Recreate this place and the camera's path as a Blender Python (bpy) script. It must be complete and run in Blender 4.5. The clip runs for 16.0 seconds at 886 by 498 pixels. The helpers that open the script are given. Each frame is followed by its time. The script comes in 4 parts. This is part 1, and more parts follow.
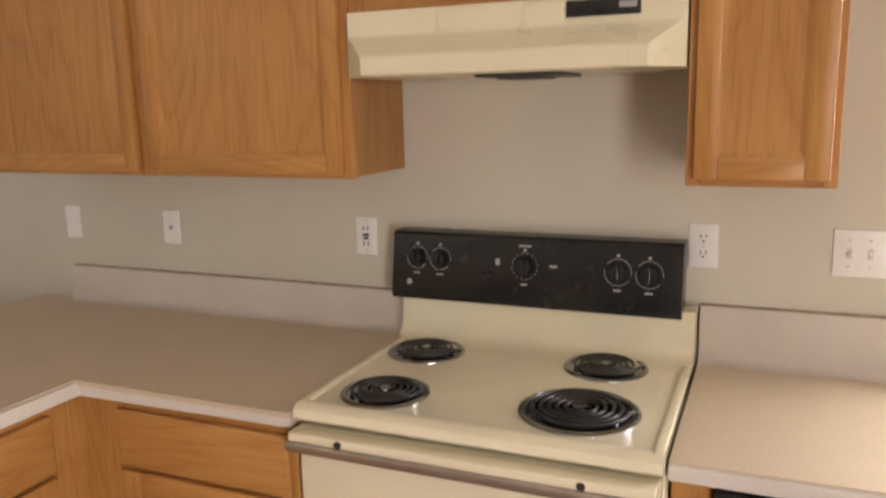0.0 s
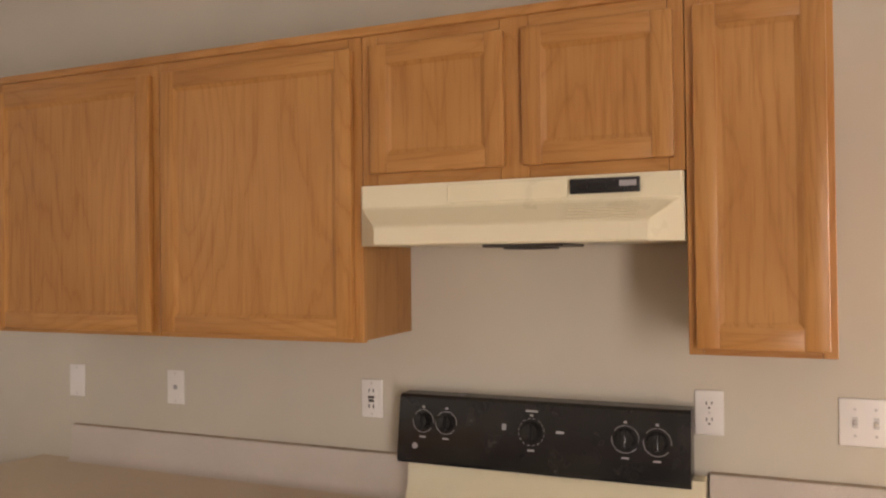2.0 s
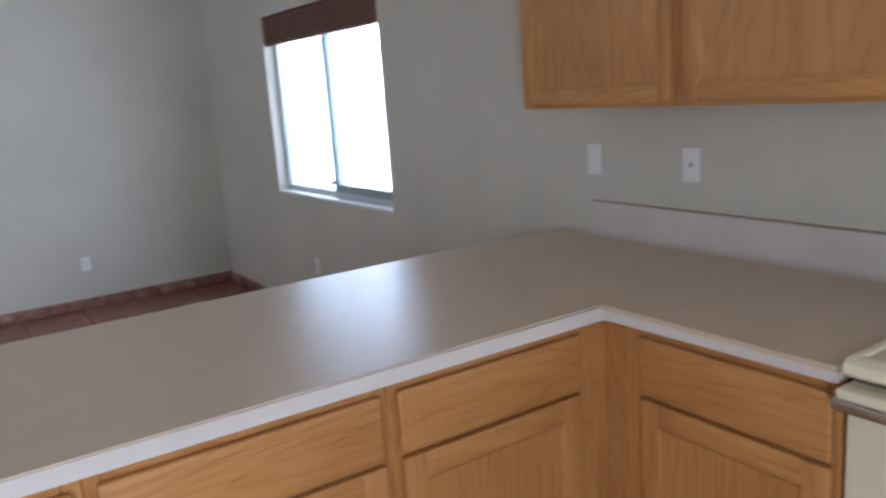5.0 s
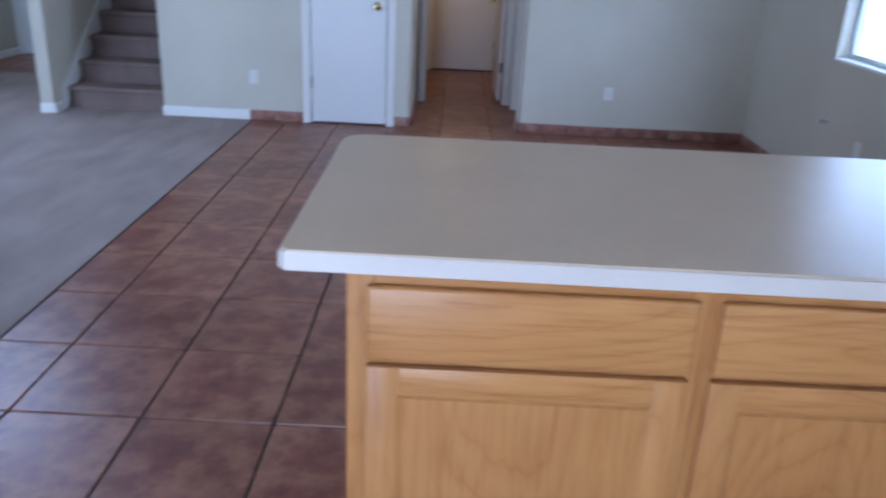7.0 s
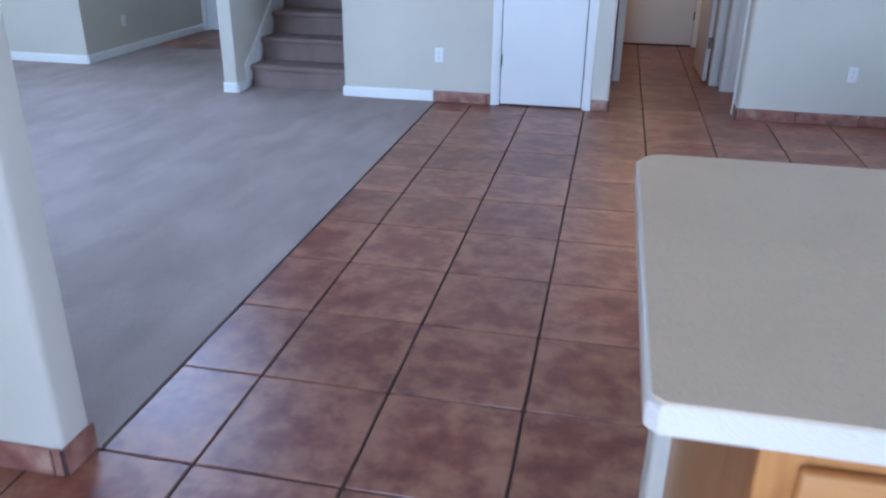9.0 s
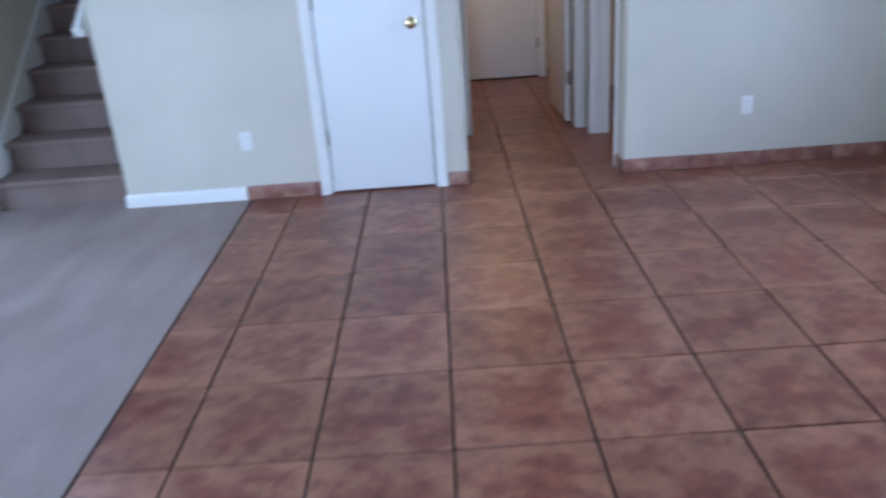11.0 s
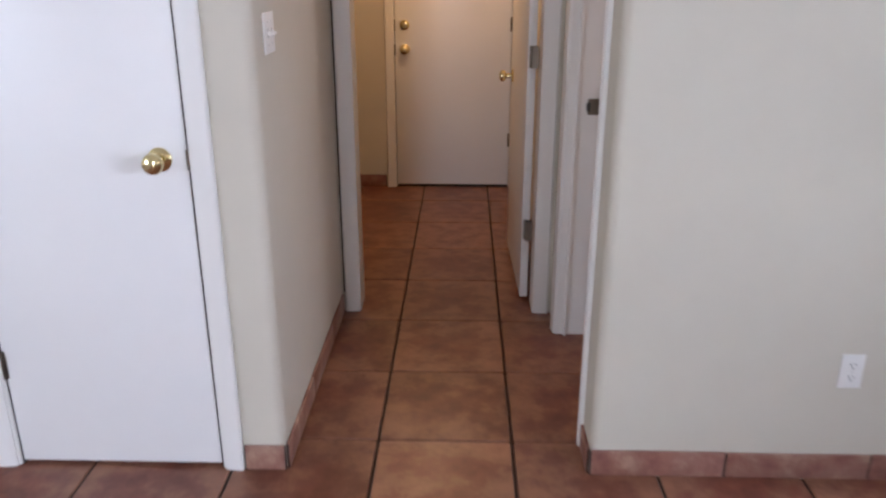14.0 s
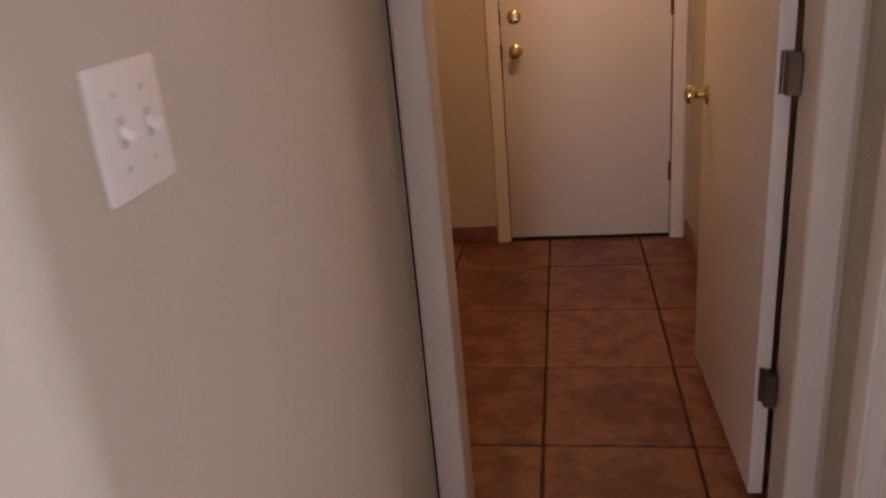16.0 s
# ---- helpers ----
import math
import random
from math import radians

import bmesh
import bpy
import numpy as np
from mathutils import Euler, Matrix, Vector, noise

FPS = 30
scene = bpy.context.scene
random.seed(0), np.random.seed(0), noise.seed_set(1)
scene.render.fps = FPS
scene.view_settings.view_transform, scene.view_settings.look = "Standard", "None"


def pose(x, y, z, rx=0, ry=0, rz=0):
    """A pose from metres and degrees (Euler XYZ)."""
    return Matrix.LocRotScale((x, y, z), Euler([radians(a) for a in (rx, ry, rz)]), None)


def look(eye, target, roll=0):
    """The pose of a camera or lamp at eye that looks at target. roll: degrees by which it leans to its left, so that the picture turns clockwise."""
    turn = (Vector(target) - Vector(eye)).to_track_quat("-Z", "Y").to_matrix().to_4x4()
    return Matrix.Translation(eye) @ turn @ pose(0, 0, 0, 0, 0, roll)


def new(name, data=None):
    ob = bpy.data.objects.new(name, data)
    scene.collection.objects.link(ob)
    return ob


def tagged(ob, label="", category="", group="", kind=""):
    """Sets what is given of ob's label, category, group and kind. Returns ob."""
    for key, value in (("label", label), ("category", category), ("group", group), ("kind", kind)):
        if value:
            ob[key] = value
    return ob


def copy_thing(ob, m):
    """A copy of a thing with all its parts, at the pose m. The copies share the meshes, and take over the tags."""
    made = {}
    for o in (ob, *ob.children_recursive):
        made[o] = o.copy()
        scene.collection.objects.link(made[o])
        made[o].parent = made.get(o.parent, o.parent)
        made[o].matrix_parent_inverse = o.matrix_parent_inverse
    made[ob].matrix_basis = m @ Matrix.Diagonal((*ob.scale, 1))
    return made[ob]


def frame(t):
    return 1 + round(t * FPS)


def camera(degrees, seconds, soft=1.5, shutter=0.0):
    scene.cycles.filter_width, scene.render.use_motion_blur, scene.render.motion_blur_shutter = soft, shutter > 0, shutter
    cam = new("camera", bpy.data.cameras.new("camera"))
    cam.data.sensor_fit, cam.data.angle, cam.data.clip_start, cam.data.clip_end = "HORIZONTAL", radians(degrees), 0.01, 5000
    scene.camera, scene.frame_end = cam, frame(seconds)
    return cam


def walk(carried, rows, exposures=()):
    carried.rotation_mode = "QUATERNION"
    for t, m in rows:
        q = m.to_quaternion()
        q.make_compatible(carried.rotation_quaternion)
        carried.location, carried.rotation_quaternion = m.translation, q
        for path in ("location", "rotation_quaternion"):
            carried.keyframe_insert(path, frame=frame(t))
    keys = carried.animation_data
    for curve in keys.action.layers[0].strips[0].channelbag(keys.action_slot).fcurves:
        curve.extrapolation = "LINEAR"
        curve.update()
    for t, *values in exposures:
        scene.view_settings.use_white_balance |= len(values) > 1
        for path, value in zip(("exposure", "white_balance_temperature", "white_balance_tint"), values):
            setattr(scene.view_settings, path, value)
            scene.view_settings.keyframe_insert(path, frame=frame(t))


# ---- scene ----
cam = camera(59.0, 16.0, 2.2, 0.5)
PATH = [
    (0, (-1.95, -1.522, 1.555), (-0.14, -0.756, 1.184), -1.3),
    (0.5, (-1.964, -1.522, 1.58), (-0.123, -0.779, 1.331), -1.9),
    (1, (-1.979, -1.521, 1.592), (-0.127, -0.778, 1.463), -1.4),
    (1.5, (-1.988, -1.525, 1.594), (-0.136, -0.77, 1.557), -1.1),
    (2, (-1.999, -1.509, 1.583), (-0.15, -0.748, 1.604), -0.7),
    (2.5, (-2.017, -1.478, 1.572), (-0.175, -0.698, 1.573), -0.8),
    (3, (-2.041, -1.437, 1.549), (-0.268, -0.51, 1.544), -1.1),
    (3.2, (-2.04, -1.422, 1.544), (-0.309, -0.42, 1.516), -1.8),
    (5.3, (-1.977, -1.363, 1.477), (-1.049, 0.348, 1.02), -3.9),
    (5.5, (-2.014, -1.367, 1.477), (-1.173, 0.381, 0.991), -3.5),
    (6, (-2.096, -1.348, 1.463), (-1.528, 0.485, 0.901), -2.2),
    (6.5, (-2.202, -1.295, 1.442), (-1.936, 0.583, 0.808), 0.9),
    (7, (-2.318, -1.221, 1.413), (-2.324, 0.639, 0.679), 2.8),
    (7.5, (-2.444, -1.141, 1.417), (-2.677, 0.686, 0.636), 3.7),
    (8, (-2.517, -1.046, 1.395), (-2.912, 0.747, 0.604), 2.0),
    (8.2, (-2.533, -0.977, 1.384), (-2.944, 0.805, 0.576), 1.4),
    (10.3, (-2.868, 0.175, 1.349), (-3.07, 1.908, 0.583), -3.3),
    (10.5, (-2.856, 0.357, 1.382), (-3.061, 2.073, 0.617), -5.2),
    (11, (-2.786, 0.69, 1.401), (-2.808, 2.433, 0.673), -4.3),
    (11.5, (-2.637, 1.127, 1.393), (-2.426, 2.863, 0.676), -6.2),
    (12, (-2.514, 1.555, 1.405), (-2.235, 3.286, 0.703), -4.3),
    (12.5, (-2.406, 1.883, 1.406), (-2.202, 3.638, 0.735), -1.5),
    (13, (-2.323, 2.312, 1.415), (-2.11, 4.075, 0.768), -1.9),
    (13.5, (-2.198, 2.696, 1.372), (-2.044, 4.465, 0.724), -1.5),
    (14, (-2.154, 3.072, 1.386), (-2.202, 4.846, 0.737), 0.0),
    (14.5, (-2.201, 3.467, 1.373), (-2.282, 5.236, 0.714), -1.6),
    (15, (-2.225, 3.857, 1.347), (-2.424, 5.617, 0.688), -1.8),
    (15.5, (-2.258, 4.246, 1.341), (-2.594, 6.097, 0.662), -2.2),
    (16, (-2.323, 4.571, 1.327), (-2.64, 6.411, 0.611), -5.2),
]
# seconds, stops, kelvin, tint
EXPOSURES = [(0.0, 2.50, 7350, 20), (0.7, 2.47, 7450, 23), (1.5, 2.43, 7600, 24), (3.2, 2.47, 7800, 25), (5.3, 2.10, 5150, 14), (6.5, 2.24, 4750, 14), (7.4, 2.24, 4700, 14), (8.2, 2.56, 4650, 13), (11.2, 2.72, 4750, 11), (12.2, 2.80, 5050, 18), (13.0, 2.82, 5500, 19), (13.5, 2.80, 5950, 20), (14.5, 2.68, 5950, 20), (15.2, 2.48, 6200, 24), (16.0, 2.30, 7200, 36)]
# watts
P_DOOR, P_KIT, P_LIV, P_HIGH, P_EAST, P_LAUN, P_BATH = 15.0, 6.5, 20, 14, 9.5, 2.7, 1.8
OPEN = 1.5    # degrees that the laundry door leans past square
walk(cam, [(t, look(e, g, r)) for t, e, g, r in PATH], EXPOSURES)

# ---- world and light ----
world = bpy.data.worlds.new("sky")
scene.world = world
world.use_nodes = True
wn = world.node_tree
sky = wn.nodes.new("ShaderNodeTexSky")
sky.sky_type = 'NISHITA'
sky.sun_disc = False
sky.sun_elevation = radians(50)
sky.sun_rotation = radians(270)
wn.nodes["Background"].inputs["Strength"].default_value = 0.15
wn.links.new(sky.outputs[0], wn.nodes["Background"].inputs["Color"])


def lamp(name, kind, m, power, colour, size=1.0, size_y=None):
    data = bpy.data.lights.new(name, kind)
    data.energy = power
    data.color = colour
    if kind == 'AREA':
        data.shape = 'RECTANGLE'
        data.size = size
        data.size_y = size_y or size
    elif kind == 'POINT':
        data.shadow_soft_size = size
    ob = new(name, data)
    ob.matrix_world = m
    return ob


def room_lamp(name, kind, m, power, colour, size=1.0, size_y=None):
    place_at = Matrix.Translation(ROOM @ m.translation) @ m.to_3x3().to_4x4()
    return lamp(name, kind, place_at, power * UNIT * UNIT, colour, size * UNIT, size_y * UNIT if size_y else None)


sun = lamp("sun", 'SUN', look((-14, 1, 17), (0, 0, 0)), 3.0, (1.0, 0.95, 0.88))
sun.data.angle = radians(0.5)
DAY = (0.80, 0.90, 1.0)
# the rooms are set out in plan units of 0.945 m, from a mark beside the peninsula; the kitchen is in metres
UNIT = 0.945
ROOM = Matrix.Translation((-0.011, 0.071, 0)) @ Matrix.Scale(UNIT, 4)
# skylight in the openings of the glazed door and the windows that stay out of sight
room_lamp("glazed_door_skylight", 'AREA', look((-3.40, -3.17, 1.06), (-3.30, 0, 1.06)), P_DOOR, (0.92, 0.96, 1.0), 0.9, 1.95)
room_lamp("kitchen_window_skylight", 'AREA', look((0.137, -2.60, 1.55), (-2.0, -2.45, 1.40)), P_KIT, (0.94, 0.97, 1.0), 0.84, 0.84)
room_lamp("living_window_skylight", 'AREA', look((-7.3, 0.83, 1.45), (-7.3, 5, 1.35)), P_LIV, DAY, 2.2, 1.6)
room_lamp("high_window_skylight", 'AREA', look((-7.3, 5.80, 3.6), (-7.0, 0, 2.6)), P_HIGH, DAY, 1.8, 1.4)
room_lamp("dining_window_skylight", 'AREA', look((0.187, 3.04, 1.50), (-3.0, 3.04, 1.50)), P_EAST, DAY, 1.62, 1.16)
WARM = (1.0, 0.58, 0.26)
room_lamp("laundry_bulb", 'POINT', pose(-2.486, 7.64, 1.93), P_LAUN, WARM, 0.08)
room_lamp("bathroom_bulb", 'POINT', pose(-0.9, 6.2, 2.12), P_BATH, WARM, 0.06)

# ---- materials ----


class Mat:
    """A node material with a few helpers."""

    def __init__(self, name, rough=0.5, metal=0.0, colour=(0.5, 0.5, 0.5), spec=0.5):
        self.m = bpy.data.materials.new(name)
        self.m.use_nodes = True
        self.t = self.m.node_tree
        self.b = self.t.nodes["Principled BSDF"]
        self.b.inputs["Roughness"].default_value = rough
        self.b.inputs["Metallic"].default_value = metal
        self.b.inputs["Base Color"].default_value = (*colour, 1)
        self.b.inputs["Specular IOR Level"].default_value = spec
        self.co = None

    def node(self, kind, **props):
        n = self.t.nodes.new(kind)
        for k, v in props.items():
            if k == "operation":
                n.operation = v
            elif k == "blend":
                n.data_type, n.blend_type = 'RGBA', v
        return n

    def link(self, a, b):
        self.t.links.new(a, b)

    def coords(self, scale=(1, 1, 1), shift=0.0):
        tc = self.node("ShaderNodeTexCoord")
        mp = self.node("ShaderNodeMapping")
        mp.inputs["Scale"].default_value = scale
        src = tc.outputs["Object"]
        if shift:
            info = self.node("ShaderNodeObjectInfo")
            mul = self.node("ShaderNodeMath", operation='MULTIPLY')
            mul.inputs[1].default_value = shift
            self.link(info.outputs["Random"], mul.inputs[0])
            add = self.node("ShaderNodeVectorMath", operation='ADD')
            comb = self.node("ShaderNodeCombineXYZ")
            for i in range(3):
                self.link(mul.outputs[0], comb.inputs[i])
            self.link(src, add.inputs[0])
            self.link(comb.outputs[0], add.inputs[1])
            src = add.outputs[0]
        self.link(src, mp.inputs["Vector"])
        return mp.outputs[0]

    def noise(self, co, scale, detail=4.0, rough=0.55, distort=0.0):
        n = self.node("ShaderNodeTexNoise")
        n.inputs["Scale"].default_value = scale
        n.inputs["Detail"].default_value = detail
        n.inputs["Roughness"].default_value = rough
        n.inputs["Distortion"].default_value = distort
        self.link(co, n.inputs["Vector"])
        return n.outputs["Fac"]

    def ramp(self, fac, *stops):
        r = self.node("ShaderNodeValToRGB")
        while len(r.color_ramp.elements) < len(stops):
            r.color_ramp.elements.new(0.5)
        for e, (p, c) in zip(r.color_ramp.elements, stops):
            e.position = p
            e.color = (*c, 1) if len(c) == 3 else c
        self.link(fac, r.inputs[0])
        return r.outputs[0]

    def mix(self, fac, a, b, blend='MIX'):
        n = self.node("ShaderNodeMix", blend=blend)
        for val, sock in ((fac, n.inputs[0]), (a, n.inputs[6]), (b, n.inputs[7])):
            if isinstance(val, (int, float)):
                sock.default_value = val
            elif isinstance(val, tuple):
                sock.default_value = (*val, 1)
            else:
                self.link(val, sock)
        return n.outputs[2]

    def math(self, op, a, b=0.0):
        n = self.node("ShaderNodeMath", operation=op)
        for val, sock in ((a, n.inputs[0]), (b, n.inputs[1])):
            if isinstance(val, (int, float)):
                sock.default_value = val
            else:
                self.link(val, sock)
        return n.outputs[0]

    def colour(self, out):
        self.link(out, self.b.inputs["Base Color"])

    def rough(self, fac, lo, hi):
        n = self.node("ShaderNodeMapRange")
        n.inputs[3].default_value, n.inputs[4].default_value = lo, hi
        self.link(fac, n.inputs[0])
        self.link(n.outputs[0], self.b.inputs["Roughness"])

    def bump(self, height, strength=0.2, distance=0.002):
        n = self.node("ShaderNodeBump")
        n.inputs["Strength"].default_value = strength
        n.inputs["Distance"].default_value = distance
        self.link(height, n.inputs["Height"])
        self.link(n.outputs[0], self.b.inputs["Normal"])


def painted(name, base, rough, grain=220.0, relief=0.12, vary=0.06, spec=0.3):
    k = Mat(name, rough, 0, base, spec)
    co = k.coords()
    big = k.noise(co, 1.3, 5)
    lo = tuple(c * (1 - vary) for c in base)
    hi = tuple(min(1, c * (1 + vary)) for c in base)
    k.colour(k.ramp(big, (0.3, lo), (0.7, hi)))
    fine = k.noise(co, grain, 3)
    mid = k.noise(co, 45, 3)
    k.bump(k.math('ADD', fine, mid), relief, 0.0012)
    k.rough(big, rough - 0.05, rough + 0.06)
    return k.m


def oak(name, vertical, tint=1.0):
    """Honey-coloured oak with arched figure along the grain, pores and a satin varnish."""
    k = Mat(name, 0.36, 0, spec=0.45)
    a = (4.0, 4.0, 0.75) if vertical else (0.75, 0.75, 4.0)
    b = (105, 105, 5.0) if vertical else (5.0, 5.0, 105)
    co = k.coords(a, 7.0)
    figure = k.noise(co, 1.0, 1.0, 0.35, 0.12)
    wobble = k.noise(k.coords((40, 40, 9) if vertical else (9, 9, 40), 2.0), 1.0, 2)
    band = k.math('FRACT', k.math('ADD', k.math('MULTIPLY', figure, 20.0), k.math('MULTIPLY', wobble, 0.55)))
    pores = k.noise(k.coords(b, 3.0), 1.0, 5, 0.65)
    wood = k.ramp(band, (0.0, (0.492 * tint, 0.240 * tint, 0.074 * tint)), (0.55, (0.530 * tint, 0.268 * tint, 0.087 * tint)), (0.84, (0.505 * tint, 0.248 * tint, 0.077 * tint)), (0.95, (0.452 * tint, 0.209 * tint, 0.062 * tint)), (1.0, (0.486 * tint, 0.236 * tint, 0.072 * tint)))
    streak = k.ramp(pores, (0.32, (0.78, 0.70, 0.60)), (0.52, (1.0, 1.0, 1.0)))
    col = k.mix(0.8, wood, streak, 'MULTIPLY')
    broad = k.noise(k.coords((1, 1, 1), 5.0), 2.2, 3)
    shade = k.ramp(broad, (0.3, (0.86, 0.80, 0.74)), (0.7, (1.06, 1.06, 1.06)))
    k.colour(k.mix(1.0, col, shade, 'MULTIPLY'))
    k.bump(k.math('ADD', pores, k.math('MULTIPLY', band, 0.25)), 0.10, 0.0008)
    k.rough(pores, 0.42, 0.30)
    return k.m


def laminate(name, base, rough):
    k = Mat(name, rough, 0, base, 0.45)
    co = k.coords()
    speck = k.noise(co, 520, 2, 0.7)
    cloud = k.noise(co, 5, 5)
    col = k.ramp(speck, (0.32, tuple(c * 0.80 for c in base)), (0.5, base), (0.7, tuple(min(1, c * 1.13) for c in base)))
    k.colour(k.mix(0.35, col, k.ramp(cloud, (0.35, (0.88, 0.87, 0.85)), (0.65, (1.05, 1.05, 1.04))), 'MULTIPLY'))
    k.rough(cloud, rough - 0.05, rough + 0.05)
    k.bump(speck, 0.06, 0.0006)
    return k.m


def terracotta(name, shift, dim=(1.0, 1.0, 1.0), half=(0.2175, 0.2287), edge=1.0):
    """Matt glazed brown tile: a rust-red middle that clouds out to tan and olive near the edges, different on each tile."""
    k = Mat(name, 0.3, 0, spec=0.5)
    co = k.coords((1, 1, 1), shift)
    cloud = k.noise(co, 6.0, 4, 0.55)
    patch = k.noise(k.coords((1, 1, 1), shift * 1.7), 11.0, 4, 0.6)
    tc = k.node("ShaderNodeTexCoord")
    sep = k.node("ShaderNodeSeparateXYZ")
    k.link(tc.outputs["Object"], sep.inputs[0])
    ax = k.math('DIVIDE', k.math('ABSOLUTE', sep.outputs[0]), half[0])
    ay = k.math('DIVIDE', k.math('ABSOLUTE', sep.outputs[1]), half[1])
    rim = k.math('MULTIPLY', k.math('POWER', k.math('MAXIMUM', ax, ay), 2.0), 0.26 * edge)
    hue = k.math('ADD', k.math('ADD', k.math('MULTIPLY', cloud, 0.75), k.math('MULTIPLY', patch, 0.95)), rim)
    col = k.ramp(hue, (0.62, tuple(c * d for c, d in zip((0.160, 0.047, 0.030), dim))), (0.82, tuple(c * d for c, d in zip((0.199, 0.066, 0.041), dim))), (1.00, tuple(c * d for c, d in zip((0.214, 0.089, 0.055), dim))))
    high = k.ramp(k.math('SUBTRACT', hue, 0.2), (0.70, (1.0, 1.0, 1.0)), (0.96, (1.34, 1.48, 1.42)))
    col = k.mix(1.0, col, high, 'MULTIPLY')
    col = k.mix(0.5, col, k.ramp(patch, (0.32, (0.58, 0.54, 0.52)), (0.52, (1.0, 1.0, 1.0)), (0.70, (1.30, 1.31, 1.32))), 'MULTIPLY')
    info = k.node("ShaderNodeObjectInfo")
    tone = k.ramp(info.outputs["Random"], (0.0, (0.86, 0.83, 0.82)), (0.5, (1.0, 0.99, 0.98)), (1.0, (1.12, 1.14, 1.14)))
    k.colour(k.mix(1.0, col, tone, 'MULTIPLY'))
    k.rough(patch, 0.29, 0.40)
    k.bump(k.noise(co, 9.0, 1, 0.4), 0.10, 0.0015)
    return k.m


def carpet_stuff(name, base):
    k = Mat(name, 0.95, 0, base, 0.1)
    co = k.coords()
    tuft = k.noise(co, 260, 3, 0.7)
    lane = k.noise(k.coords((2.4, 1.2, 1)), 1.3, 4, 0.5, 0.6)
    track = k.noise(k.coords((2.2, 0.7, 1)), 2.0, 3, 0.5, 0.4)
    col = k.ramp(tuft, (0.3, tuple(c * 0.70 for c in base)), (0.7, tuple(c * 1.22 for c in base)))
    col = k.mix(0.8, col, k.ramp(lane, (0.38, (0.90, 0.89, 0.88)), (0.62, (1.05, 1.05, 1.05))), 'MULTIPLY')
    col = k.mix(0.5, col, k.ramp(track, (0.40, (0.86, 0.85, 0.85)), (0.60, (1.06, 1.06, 1.06))), 'MULTIPLY')
    k.colour(col)
    k.bump(k.math('ADD', tuft, k.math('MULTIPLY', lane, 0.5)), 0.8, 0.006)
    return k.m


def plain(name, colour, rough, metal=0.0, vary=0.08, scale=18.0, spec=0.5):
    k = Mat(name, rough, metal, colour, spec)
    n = k.noise(k.coords(), scale, 5)
    k.colour(k.ramp(n, (0.3, tuple(c * (1 - vary) for c in colour)), (0.7, tuple(min(1, c * (1 + vary)) for c in colour))))
    k.rough(n, max(0.02, rough - 0.06), rough + 0.08)
    return k.m


WALL = painted("wall_paint", (0.592, 0.556, 0.468), 0.62, 210, 0.16)
CEIL = painted("ceiling_paint", (0.74, 0.72, 0.67), 0.8, 120, 0.3)
TRIM = painted("trim_paint", (0.78, 0.77, 0.74), 0.38, 160, 0.05, 0.03, 0.45)
DOORW = painted("door_paint", (0.80, 0.80, 0.79), 0.36, 120, 0.06, 0.03, 0.45)
OAK = oak("oak_upright_grain", True)
OAKH = oak("oak_level_grain", False)
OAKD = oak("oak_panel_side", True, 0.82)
LAM = laminate("counter_laminate", (0.62, 0.505, 0.365), 0.36)
EDGE = laminate("counter_edge", (0.70, 0.65, 0.585), 0.34)
# the worktop's laminate again, its colour paler for the light on the upstand
SPLASH = laminate("splash_laminate_lit", (0.62, 0.56, 0.50), 0.36)
TILE = terracotta("floor_tile", 13.0)
BTILE = terracotta("skirting_tile", 9.0, (1.42, 2.0, 2.4), (9, 9), 0.0)
GROUT = plain("dark_grout", (0.072, 0.046, 0.036), 0.9, vary=0.3, scale=40)
CARPET = carpet_stuff("carpet_pile", (0.41, 0.345, 0.325))
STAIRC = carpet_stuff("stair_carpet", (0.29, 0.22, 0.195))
CREAM = plain("cream_enamel", (0.79, 0.72, 0.52), 0.20, vary=0.03, scale=6)
CREAM2 = plain("cream_hood_paint", (0.79, 0.73, 0.52), 0.28, vary=0.03, scale=6)
HOODV = plain("hood_louvre", (0.60, 0.53, 0.35), 0.5, vary=0.05)
BLACK = plain("black_panel", (0.012, 0.012, 0.013), 0.24, vary=0.3)
KNOB = plain("black_knob", (0.010, 0.010, 0.010), 0.18, vary=0.2)
COIL = plain("coil_metal", (0.035, 0.033, 0.033), 0.34, 0.6, vary=0.3)
PAN = plain("drip_pan", (0.30, 0.31, 0.33), 0.10, 1.0, vary=0.2, scale=30)
CHROME = plain("chrome_ring", (0.36, 0.37, 0.38), 0.24, 1.0)
HANDLE = plain("brushed_handle", (0.42, 0.37, 0.31), 0.35, 0.8)
BRASS = plain("polished_brass", (0.76, 0.65, 0.36), 0.14, 1.0, vary=0.06)
PALE = plain("pale_grey_plastic", (0.60, 0.59, 0.57), 0.4, vary=0.03)
STEEL = plain("dull_hinge_steel", (0.17, 0.145, 0.115), 0.4, 1.0, vary=0.2)
PLASTIC = plain("white_plastic", (0.80, 0.79, 0.76), 0.32, vary=0.02)
SLOT = plain("dark_slot", (0.03, 0.028, 0.025), 0.6)
PRINT = plain("pale_print", (0.36, 0.36, 0.36), 0.6)
FOILP = plain("pale_badge", (0.35, 0.33, 0.34), 0.4)
FILTER = plain("filter_mesh", (0.09, 0.085, 0.08), 0.45, 0.6, vary=0.3, scale=120)
BLIND = plain("brown_blind", (0.14, 0.062, 0.040), 0.6, vary=0.2, scale=60)
ALU = plain("window_vinyl", (0.62, 0.66, 0.66), 0.4, vary=0.03)
ALUD = plain("grey_sash", (0.30, 0.36, 0.37), 0.4, vary=0.05)
